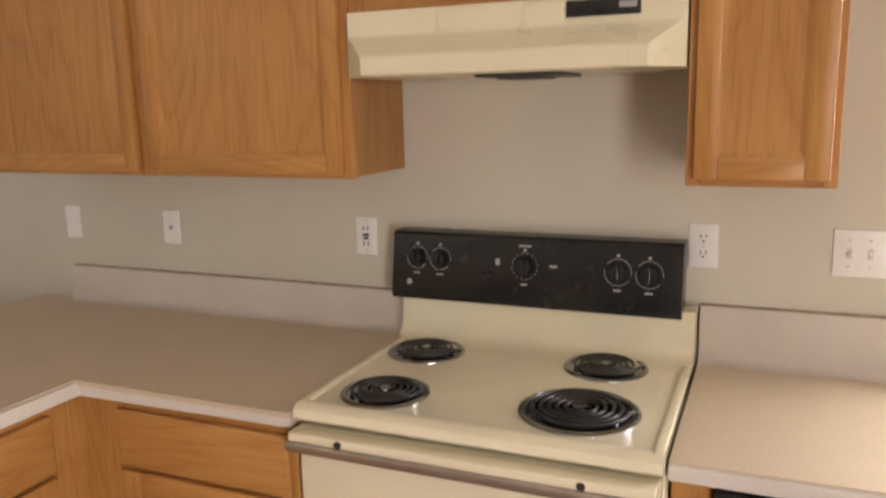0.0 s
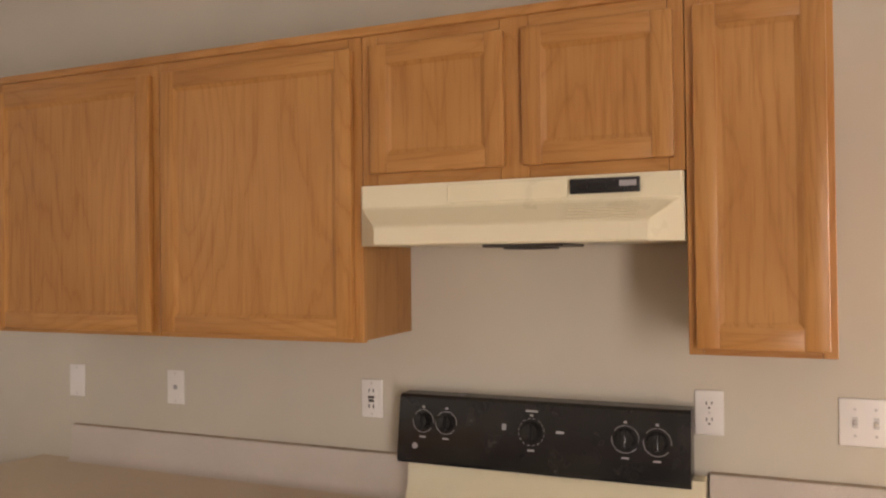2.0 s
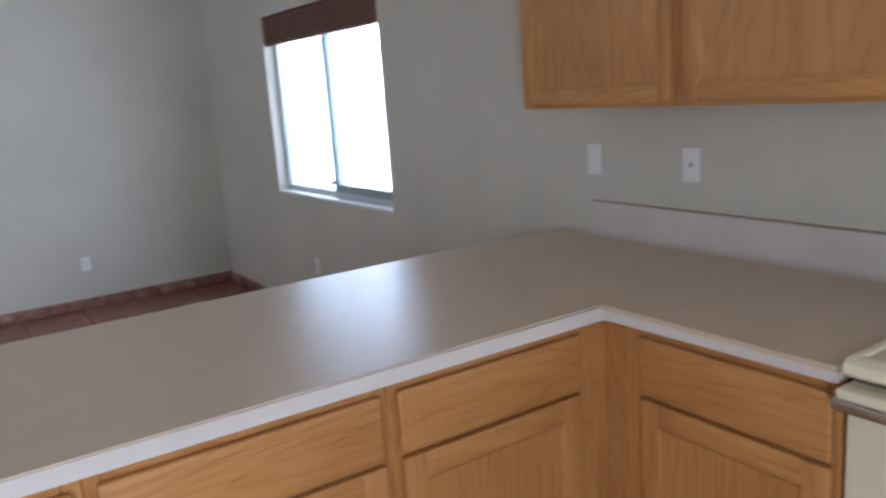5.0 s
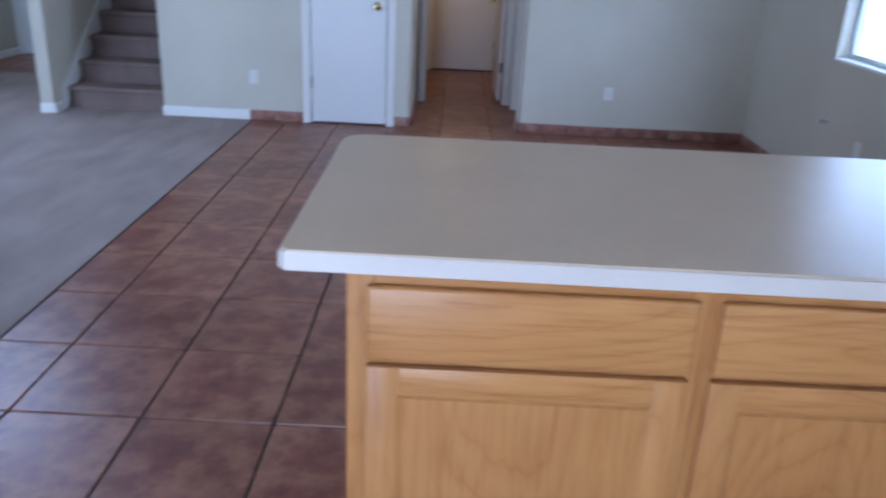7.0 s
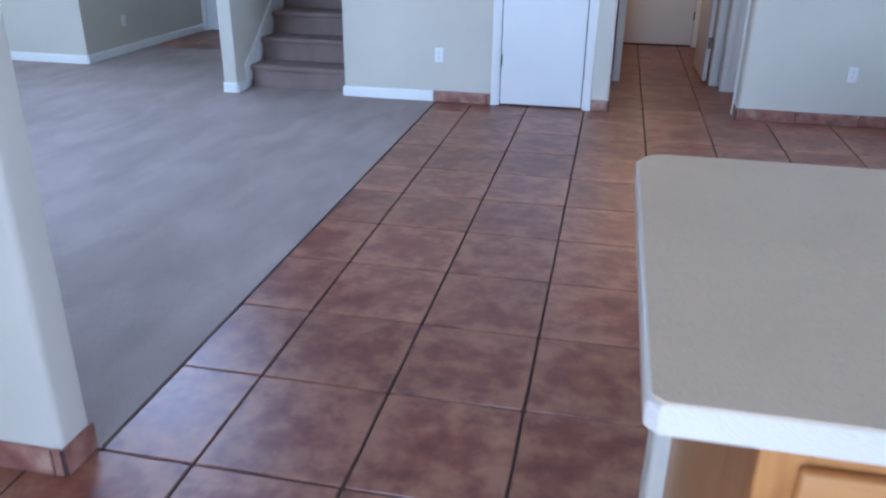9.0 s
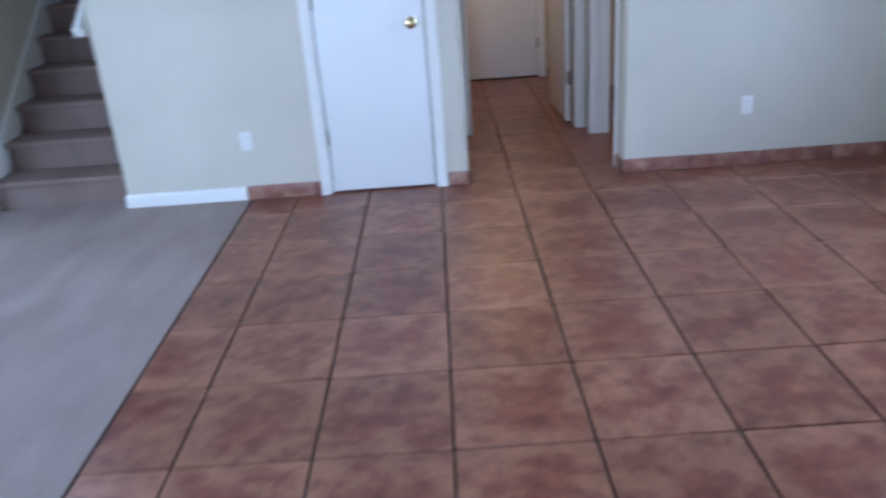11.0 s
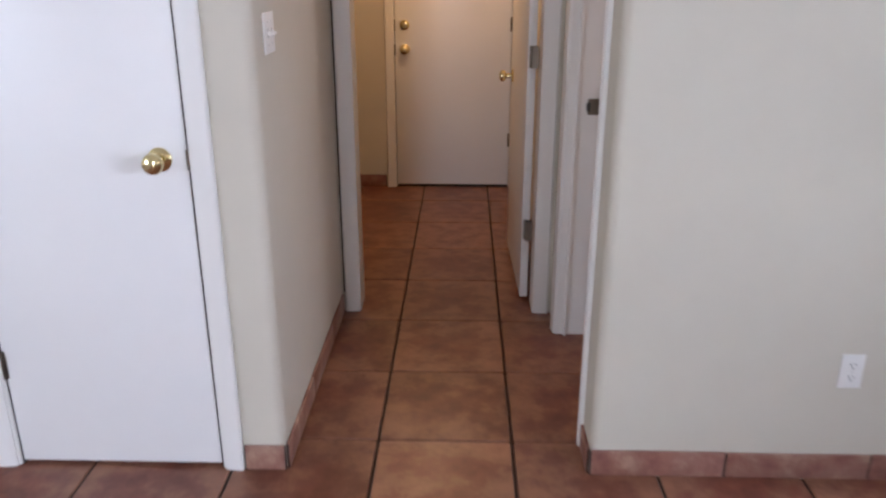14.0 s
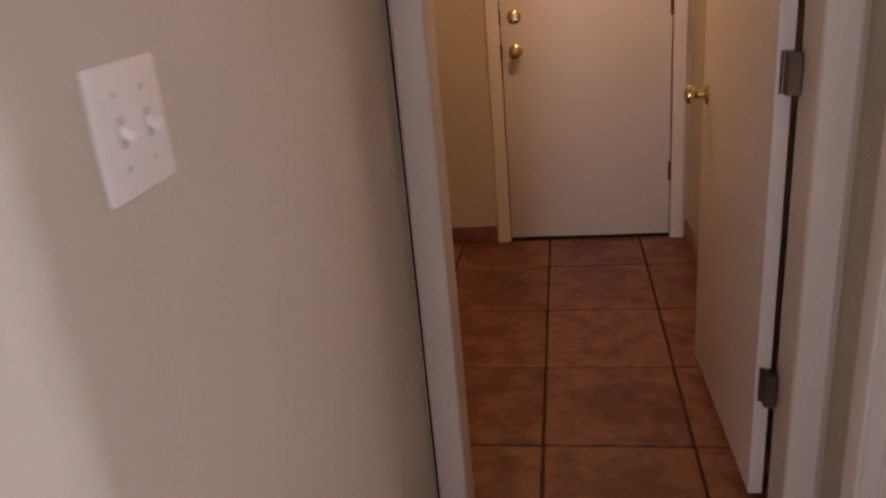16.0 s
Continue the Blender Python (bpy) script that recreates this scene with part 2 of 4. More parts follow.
STUCCO = plain("pale_stucco", (0.62, 0.58, 0.52), 0.9, vary=0.08, scale=60)
BLOCK = plain("grey_block", (0.17, 0.162, 0.165), 0.9, vary=0.15, scale=30)
SAND = plain("sandy_ground", (0.40, 0.34, 0.27), 0.95, vary=0.15, scale=5)
CAULK = plain("old_caulk", (0.36, 0.29, 0.215), 0.8, vary=0.25, scale=25)
# near-black, painted in for the shade in gaps; the threshold wears it too
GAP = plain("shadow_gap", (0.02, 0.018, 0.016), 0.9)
g = Mat("clear_glass", 0.0, 0, (1, 1, 1))
g.b.inputs["Transmission Weight"].default_value = 1.0
g.b.inputs["IOR"].default_value = 1.45
GLASS = g.m
gl = Mat("lit_glass_bowl", 0.4, 0, (0.9, 0.85, 0.7))
gl.b.inputs["Emission Color"].default_value = (1.0, 0.72, 0.36, 1)
gl.b.inputs["Emission Strength"].default_value = 4.0
GLOBE = gl.m

# ---- mesh helpers ----
M0 = Matrix.Identity(4)


def facing(x, y, z, turn):
    """A frame for things on an upright face: x to the viewer's right, y into the face, z up. turn 0: the viewer looks along +y."""
    return pose(x, y, z, 0, 0, turn)


def box(bm, x0, x1, y0, y1, z0, z1, bev=0.0, seg=2, m=M0):
    c = Matrix.Translation(((x0 + x1) / 2, (y0 + y1) / 2, (z0 + z1) / 2)) @ Matrix.Diagonal((abs(x1 - x0), abs(y1 - y0), abs(z1 - z0), 1))
    r = bmesh.ops.create_cube(bm, size=1.0, matrix=c)
    vs = r["verts"]
    if bev:
        es = list({e for v in vs for e in v.link_edges})
        out = bmesh.ops.bevel(bm, geom=es, offset=bev, segments=seg, affect='EDGES', profile=0.5)
        vs = list({v for f in out["faces"] for v in f.verts} | {v for v in vs if v.is_valid})
    if m is not M0:
        done = set()
        stack = [v for v in vs if v.is_valid]
        while stack:
            v = stack.pop()
            if v in done:
                continue
            done.add(v)
            stack += [e.other_vert(v) for e in v.link_edges]
        bmesh.ops.transform(bm, matrix=m, verts=list(done))
    return bm


def prism(bm, pts, z0, z1, m=M0):
    """An upright prism over a plan outline (counter-clockwise)."""
    lo = [bm.verts.new(m @ Vector((x, y, z0))) for x, y in pts]
    hi = [bm.verts.new(m @ Vector((x, y, z1))) for x, y in pts]
    n = len(pts)
    bm.faces.new(lo[::-1])
    bm.faces.new(hi)
    for i in range(n):
        bm.faces.new((lo[i], lo[(i + 1) % n], hi[(i + 1) % n], hi[i]))
    return bm


def rounded(x0, x1, y0, y1, r, corners="abcd", seg=6):
    """A plan rectangle with rounded corners: a (x0,y0), b (x1,y0), c (x1,y1), d (x0,y1)."""
    out = []
    for key, cx, cy, sx, sy, a0 in (("a", x0, y0, 1, 1, 180), ("b", x1, y0, -1, 1, 270), ("c", x1, y1, -1, -1, 0), ("d", x0, y1, 1, -1, 90)):
        if key in corners:
            for i in range(seg + 1):
                t = radians(a0 + 90 * i / seg)
                out.append((cx + sx * r + r * math.cos(t), cy + sy * r + r * math.sin(t)))
        else:
            out.append((cx, cy))
    return out


def sweep(bm, profile, x0, x1, m=M0):
    """A closed outline in (y, z), drawn along x."""
    a = [bm.verts.new(m @ Vector((x0, y, z))) for y, z in profile]
    b = [bm.verts.new(m @ Vector((x1, y, z))) for y, z in profile]
    n = len(profile)
    bm.faces.new(a)
    bm.faces.new(b[::-1])
    for i in range(n):
        bm.faces.new((a[i], b[i], b[(i + 1) % n], a[(i + 1) % n]))
    bmesh.ops.recalc_face_normals(bm, faces=bm.faces[:])
    return bm


def lathe(bm, profile, m=M0, seg=28):
    """A turned body: (radius, height) pairs about the local z axis."""
    rings = []
    for r, h in profile:
        if r < 1e-6:
            rings.append([bm.verts.new(m @ Vector((0, 0, h)))])
        else:
            rings.append([bm.verts.new(m @ Vector((r * math.cos(2 * math.pi * i / seg), r * math.sin(2 * math.pi * i / seg), h))) for i in range(seg)])
    for a, b in zip(rings, rings[1:]):
        for i in range(seg):
            j = (i + 1) % seg
            if len(a) == 1 and len(b) == 1:
                continue
            if len(a) == 1:
                bm.faces.new((a[0], b[i], b[j]))
            elif len(b) == 1:
                bm.faces.new((a[i], b[0], a[j]))
            else:
                bm.faces.new((a[i], b[i], b[j], a[j]))
    bmesh.ops.recalc_face_normals(bm, faces=bm.faces[:])
    return bm


def tube(bm, path, r, seg=8, m=M0):
    """A round bar along a list of points."""
    pts = [Vector(p) for p in path]
    rings = []
    for i, p in enumerate(pts):
        d = (pts[min(i + 1, len(pts) - 1)] - pts[max(i - 1, 0)]).normalized()
        up = Vector((0, 0, 1)) if abs(d.z) < 0.9 else Vector((1, 0, 0))
        a = d.cross(up).normalized()
        b = d.cross(a)
        rings.append([bm.verts.new(m @ (p + r * (math.cos(2 * math.pi * k / seg) * a + math.sin(2 * math.pi * k / seg) * b))) for k in range(seg)])
    for p, q in zip(rings, rings[1:]):
        for k in range(seg):
            bm.faces.new((p[k], p[(k + 1) % seg], q[(k + 1) % seg], q[k]))
    bm.faces.new(rings[0])
    bm.faces.new(rings[-1][::-1])
    bmesh.ops.recalc_face_normals(bm, faces=bm.faces[:])
    return bm


def B():
    return bmesh.new()


def make(name, bm, material, smooth=False):
    me = bpy.data.meshes.new(name)
    bm.normal_update()
    bm.to_mesh(me)
    bm.free()
    me.materials.append(material)
    if smooth:
        for p in me.polygons:
            p.use_smooth = True
        me.set_sharp_from_angle(angle=radians(35))
    return new(name, me)


def base_of(ob):
    m = Matrix.Identity(4)
    while ob:
        m = ob.matrix_basis if ob.parent is None else m
        ob = ob.parent
    return m


def part(name, bm, material, parent, label="", smooth=False):
    """One mesh, given in world coordinates, as a part of a thing or of a part."""
    ob = make(name, bm, material, smooth)
    ob.parent = parent
    root = parent
    if root.parent is None:
        ob.matrix_parent_inverse = root.matrix_basis.inverted()
    if label:
        ob["label"] = label
    return ob


def thing(name, at, label, category, group="", kind=""):
    ob = new(name)
    ob.matrix_basis = Matrix.Translation(at)
    return tagged(ob, label, category, group, kind)


def structure(name, bm, material, label, category, smooth=False):
    return tagged(make(name, bm, material, smooth), label, category, kind="structure")


# ---- the plan ----
EX = 0.0116              # inner face of the east wall in plan units
H = 2.86                 # ceiling
YW = 5.20                # far wall of the family room
HL, HR = -2.803, -1.877  # sides of the short hall
YT = 6.378               # cross wall with the laundry door
YF = 8.450                # outer door wall
CT = 0.914               # counter top
SOUTH, WEST = -3.2, -9.2
T = 0.125

# walls
bm = B()
for x0, x1, z0, z1, y0, y1 in ((0, 0.16, -0.05, H, SOUTH, -3.05), (0, 0.16, -0.05, 1.10, -3.05, -2.15), (0, 0.16, 2.00, H, -3.05, -2.15), (0, 0.16, -0.05, H, -2.15, 2.20), (0, 0.16, -0.05, 0.900, 2.20, 3.83), (0, 0.16, 2.10, H, 2.20, 3.83), (0, 0.16, -0.05, H, 3.83, 7.6)):
    box(bm, EX + x0, EX + x1, y0, y1, z0, z1)
wall_east = structure("wall_east", bm, WALL, "smooth greige painted wall with a window opening", "wall")

bm = B()
DX0, DX1, DH = -3.645, -2.985, 2.15    # closet door opening
prism(bm, rounded(-4.885, DX0, YW, YW + T, 0.02, "a"), -0.05, H)
box(bm, DX0, DX1, YW, YW + T, DH, H)
prism(bm, rounded(DX1, HL, YW, YW + T, 0.028, "b"), -0.05, H)
prism(bm, rounded(HR, EX, YW, YW + T, 0.028, "a"), -0.05, H)
wall_north = structure("wall_north", bm, WALL, "greige painted wall with rounded corners at the hall", "wall", True)

bm = B()
box(bm, HL - T, HL, YW + T, YT + T, -0.05, H)
wall_hall_a = structure("wall_hall_1", bm, WALL, "greige painted side wall of the short hall", "wall")
RD0, RD1 = 5.395, 6.170                 # side doorway off the hall
bm = B()
box(bm, HR, HR + T, YW + T, RD0, -0.05, H)
box(bm, HR, HR + T, RD0, RD1, 2.15, H)
box(bm, HR, HR + T, RD1, YF, -0.05, H)
wall_hall_b = structure("wall_hall_2", bm, WALL, "greige painted hall wall with a side doorway", "wall")
LD0, LD1 = -2.735, -1.945               # doorway across the hall
bm = B()
box(bm, HL, LD0, YT, YT + T, -0.05, H)
box(bm, LD1, HR, YT, YT + T, -0.05, H)
box(bm, LD0, LD1, YT, YT + T, 2.095, H)
wall_cross = structure("wall_cross", bm, WALL, "greige wall across the hall with a doorway", "wall")
bm = B()
FD0, FD1 = -2.745, -1.945
box(bm, -3.9, FD0, YF, YF + T, -0.05, H)
box(bm, FD1, -0.3, YF, YF + T, -0.05, H)
box(bm, FD0, FD1, YF, YF + T, 2.155, H)
box(bm, -3.9, HL - T, YT, YT + T, -0.05, H)
box(bm, -4.02, -3.9, YT, YF + T, -0.05, H)
wall_laundry = structure("wall_laundry", bm, WALL, "painted walls of the laundry passage", "wall")
bm = B()
box(bm, HR + T, EX, 7.39, 7.39 + T, -0.05, H)
wall_bath = structure("wall_bathroom", bm, WALL, "painted bathroom wall under warm lamp light", "wall")
bm = B()
prism(bm, rounded(-6.2, -4.150, 0.672, 0.80, 0.022, "bc"), -0.05, H)
wall_stub = structure("wall_stub", bm, WALL, "greige wall end with rounded corners beside the carpet", "wall", True)
bm = B()
prism(bm, rounded(-5.868, -5.752, 5.075, 9.3, 0.012, "ab"), -0.05, H + 1.5)
wall_stair_a = structure("wall_stair_1", bm, WALL, "painted stair wall with a narrow white end", "wall", True)
bm = B()
box(bm, -4.885, -4.76, YW + T, 9.3, -0.05, H + 1.5)
box(bm, -5.868, -4.76, 9.3, 9.42, -0.05, H + 1.5)
wall_stair_b = structure("wall_stair_2", bm, WALL, "painted wall along the stairs", "wall")
bm = B()
box(bm, WEST, -7.62, 5.82, 5.94, -0.05, H)
box(bm, -7.74, -7.62, 5.94, 8.2, -0.05, H)
wall_entry = structure("wall_entry", bm, WALL, "greige wall turning into the entry", "wall")
bm = B()
box(bm, -7.62, -7.59, 8.08, 8.2, -0.05, H)
box(bm, -7.59, -6.68, 8.08, 8.2, 2.155, H)
box(bm, -6.68, -5.868, 8.08, 8.2, -0.05, H)
wall_front = structure("wall_front", bm, WALL, "painted wall round the front door", "wall")
bm = B()
box(bm, WEST - 0.15, WEST, SOUTH, 5.94, -0.05, H)
wall_west = structure("wall_west", bm, WALL, "plain greige living room wall", "wall")
bm = B()
box(bm, WEST, -8.4, 0.675, 0.80, -0.05, H)
box(bm, -8.4, -6.2, 0.675, 0.80, -0.05, 0.65)
box(bm, -8.4, -6.2, 0.675, 0.80, 2.25, H)
wall_living = structure("wall_living", bm, WALL, "greige living room wall with a wide window opening", "wall")
bm = B()
box(bm, -6.42, -6.3, SOUTH, 0.675, -0.05, H)
wall_dining = structure("wall_dining", bm, WALL, "plain greige wall closing the dining side", "wall")
# unseen wall, added so that no sun enters behind the closet
bm = B()
box(bm, -4.76, -4.02, YF, YF + T, -0.05, H)
wall_closet = structure("wall_closet", bm, WALL, "unseen plain wall closing the closet against sunlight", "wall")
TALL = 5.0               # the living room is open to the upper storey
bm = B()
box(bm, WEST - 0.15, WEST, 0.675, 5.94, H, TALL)
box(bm, WEST, -5.868, 0.675, 0.80, H, TALL)
box(bm, -5.868, -5.75, 0.675, 5.075, H, TALL)
box(bm, WEST, -8.2, 5.82, 5.94, H, TALL)
box(bm, -8.2, -6.4, 5.82, 5.94, H, 2.9)
box(bm, -8.2, -6.4, 5.82, 5.94, 4.3, TALL)
box(bm, -6.4, -5.868, 5.82, 5.94, H, TALL)
wall_upper = structure("wall_upper", bm, WALL, "greige upper walls of the tall living room", "wall")
bm = B()
for x0, x1, z0, z1 in ((WEST - 0.15, -3.88, -0.05, H), (-3.88, -2.92, 2.08, H), (-2.92, EX + 0.16, -0.05, H)):
    box(bm, x0, x1, SOUTH - 0.15, SOUTH, z0, z1)
wall_south = structure("wall_south", bm, WALL, "greige kitchen wall with a glazed door opening", "wall")
bm = B()
box(bm, -5.75, EX + 0.16, SOUTH - 0.15, YW + T, H, H + 0.12)
box(bm, WEST - 0.15, -5.75, SOUTH - 0.15, 0.675, H, H + 0.12)
box(bm, WEST - 0.15, -5.868, 5.94, 8.2, H, H + 0.12)
box(bm, WEST - 0.15, -5.75, 0.675, 5.94, TALL, TALL + 0.12)
box(bm, -4.76, EX + 0.16, YW + T, YF + T, H, H + 0.12)
box(bm, -5.868, -4.76, YW + T, 9.42, H + 1.5, H + 1.62)
box(bm, -5.868, -4.76, YW + T - 0.01, YW + T + 0.1, H + 0.12, H + 1.5)
ceiling = structure("ceiling", bm, CEIL, "off-white textured ceiling", "ceiling")

# floors
PX, PY, X0T, Y0T = 0.435, 0.4573, -2.973, 0.79
CX = -4.130              # edge between tile and carpet
bm = B()
box(bm, -6.3, 0.1, SOUTH - 0.1, YF + 0.1, -0.15, -0.007)
box(bm, -7.7, -5.8, 6.85, 8.2, -0.15, -0.007)
floor = structure("floor", bm, GROUT, "brown glazed floor tiles with dark grout joints", "floor")
bm = B()
box(bm, WEST, CX, 0.80, 6.85, -0.1, 0.003, 0.006)
carpet = structure("carpet", bm, CARPET, "grey-beige cut pile carpet with vacuum streaks", "carpet")

# ---- outdoors ----
bm = B()
box(bm, -60, 60, -60, 60, -0.6, -0.3)
ground = structure("ground", bm, SAND, "pale sandy ground outside the house", "ground")
bm = B()
box(bm, 5.0, 5.2, -4, 30, -0.3, 1.55, 0.01)
tagged(make("garden_wall", bm, BLOCK), "grey block wall outside the window", "wall")
neighbour = thing("house", (12, 10, -0.3), "pale stucco house beyond the garden wall", "house")
bm = B()
box(bm, 11.0, 18.0, -6, 26, -0.3, 5.2)
part("wall", bm, STUCCO, neighbour)
bm = B()
sweep(bm, [(-6.6, 5.2), (26.6, 5.2), (26.6, 5.4), (10, 7.4), (-6.6, 5.4)], 10.4, 18.6)
part("roof", bm, BLOCK, neighbour, "low pitched roof")

# ---- window ----
win = tagged(new("window_1"), "white sliding window with a grey sash, overexposed daylight", "window", kind="structure")
bm = B()
for a in ((0.075, 0.135, 2.20, 2.24, 0.900, 2.10), (0.075, 0.135, 3.79, 3.83, 0.900, 2.10), (0.075, 0.135, 2.24, 3.79, 0.900, 0.940), (0.075, 0.135, 2.24, 3.79, 2.06, 2.10)):
    box(bm, EX + a[0], EX + a[1], *a[2:], 0.003)
part("window_frame", bm, ALU, win)
bm = B()
for a in ((0.06, 0.10, 2.24, 2.28, 0.940, 2.06), (0.06, 0.10, 2.99, 3.035, 0.940, 2.06), (0.06, 0.10, 2.28, 2.99, 0.940, 0.990), (0.06, 0.10, 2.28, 2.99, 2.01, 2.06)):
    box(bm, EX + a[0], EX + a[1], *a[2:], 0.003)
sash = part("sash", bm, ALUD, win, "grey-green sliding sash")
bm = B()
box(bm, EX + 0.035, EX + 0.06, 3.02, 3.06, 0.985, 1.010, 0.004)
part("latch", bm, ALUD, sash)
bm = B()
box(bm, EX + 0.11, EX + 0.13, 3.02, 3.06, 0.940, 2.06, 0.003)
part("mullion", bm, ALU, win)
for y0, y1, x in ((2.28, 2.99, 0.08), (3.06, 3.79, 0.12)):
    bm = B()
    box(bm, EX + x, EX + x + 0.004, y0, y1, 0.95, 2.06)
    pane = part("pane", bm, GLASS, win)
    pane.visible_shadow = False
bm = B()
box(bm, EX - 0.012, EX + 0.08, 2.195, 3.835, 0.888, 0.906, 0.005)
part("window_sill", bm, TRIM, win, "white painted sill")
bm = B()
for i in range(8):
    z = 2.098 - i * 0.024
    sweep(bm, [(0.012, z), (0.004, z - 0.012), (0.012, z - 0.024), (0.05, z - 0.024), (0.058, z - 0.012), (0.05, z)], -3.823, -2.207, pose(EX, 0, 0) @ Matrix(((0, 1, 0, 0), (-1, 0, 0, 0), (0, 0, 1, 0), (0, 0, 0, 1))))
blind = tagged(make("window_blind", bm, BLIND), "brown pleated blind drawn up at the window head", "blind")

# glazing of the openings out of sight
for nm, (x0, x1, z0, z1), lab in (("door_6", (-3.88, -2.92, 0.0, 2.08), "glazed door"),):
    ob = tagged(new(nm), "white framed " + lab + " letting in daylight", "window", kind="structure")
    bm = B()
    y0, y1 = SOUTH - 0.11, SOUTH - 0.05
    for a in ((x0, x0 + 0.05, z0, z1), (x1 - 0.05, x1, z0, z1), ((x0 + x1) / 2 - 0.025, (x0 + x1) / 2 + 0.025, z0, z1)):
        box(bm, a[0], a[1], y0, y1, a[2], a[3], 0.003)
    box(bm, x0 + 0.05, x1 - 0.05, y0 + 0.005, y1 - 0.005, z1 - 0.05, z1)
    box(bm, x0 + 0.05, x1 - 0.05, y0 + 0.005, y1 - 0.005, z0, z0 + 0.05)
    part("window_frame", bm, ALU, ob)
ob = tagged(new("window_4"), "white framed kitchen window letting in daylight", "window", kind="structure")
bm = B()
for a in ((-3.05, -3.01, 1.10, 2.00), (-2.19, -2.15, 1.10, 2.00), (-2.62, -2.58, 1.14, 1.96), (-3.01, -2.19, 1.10, 1.14), (-3.01, -2.19, 1.96, 2.00)):
    box(bm, EX + 0.115, EX + 0.145, a[0], a[1], a[2], a[3])
part("window_frame", bm, ALU, ob)
for nm, (x0, x1, z0, z1), y0, lab in (("window_2", (-8.4, -6.2, 0.65, 2.25), 0.69, "living room window"), ("window_3", (-8.2, -6.4, 2.9, 4.3), 5.86, "high living room window")):
    ob = tagged(new(nm), "white framed " + lab + " letting in daylight", "window", kind="structure")
    bm = B()
    for a in ((x0, x0 + 0.05), (x1 - 0.05, x1), ((x0 + x1) / 2 - 0.025, (x0 + x1) / 2 + 0.025)):
        box(bm, a[0], a[1], y0, y0 + 0.05, z0, z1, 0.003)
    part("window_frame", bm, ALU, ob)

# ---- kitchen ----
EAST = facing(0, 0, 0, -90)      # local x -> -y, local y -> +x


def panel_door(parent, x0, x1, z0, z1, face, m, stile=0.058, name="door"):
    """A framed cabinet door with a recessed flat panel; face: the plane of its back, the door stands proud of it."""
    t = 0.019
    bm = B()
    s = stile - 0.002
    box(bm, x0 + s, x1 - s, face - t + 0.008, face - 0.002, z0 + s, z1 - s, 0.0, 1, m)
    # sloped bead round the panel
    b = 0.010
    px0, px1, pz0, pz1 = x0 + stile, x1 - stile, z0 + stile, z1 - stile
    for px, sgn in ((px0, 1), (px1, -1)):
        q = [Vector((px - 0.001 * sgn, face - t + 0.002, pz0)), Vector((px + b * sgn, face - t + 0.0075, pz0 + b)), Vector((px + b * sgn, face - t + 0.0075, pz1 - b)), Vector((px - 0.001 * sgn, face - t + 0.002, pz1))]
        bm.faces.new([bm.verts.new(m @ v) for v in (q if sgn > 0 else q[::-1])])
    for zz, sgn in ((pz0, 1), (pz1, -1)):
        q = [Vector((px0, face - t + 0.002, zz - 0.001 * sgn)), Vector((px1, face - t + 0.002, zz - 0.001 * sgn)), Vector((px1 - b, face - t + 0.0075, zz + b * sgn)), Vector((px0 + b, face - t + 0.0075, zz + b * sgn))]
        bm.faces.new([bm.verts.new(m @ v) for v in (q if sgn > 0 else q[::-1])])
    door = part(name, bm, OAK, parent, "flat-panel oak door")
    for a in ((x0, x0 + stile), (x1 - stile, x1)):
        bm = B()
        box(bm, a[0], a[1], face - t, face, z0, z1, 0.0035, 2, m)
        part("stile", bm, OAK, door, smooth=True)
    for a in ((z0, z0 + stile), (z1 - stile, z1)):
        bm = B()
        box(bm, x0 + stile - 0.001, x1 - stile + 0.001, face - t + 0.0008, face, a[0], a[1], 0.003, 2, m)
        part("rail", bm, OAKH, door, smooth=True)
    return door


def drawer_front(parent, x0, x1, z0, z1, face, m):
    bm = B()
    box(bm, x0, x1, face - 0.019, face, z0, z1, 0.006, 3, m)
    return part("drawer_front", bm, OAKH, parent, smooth=True)


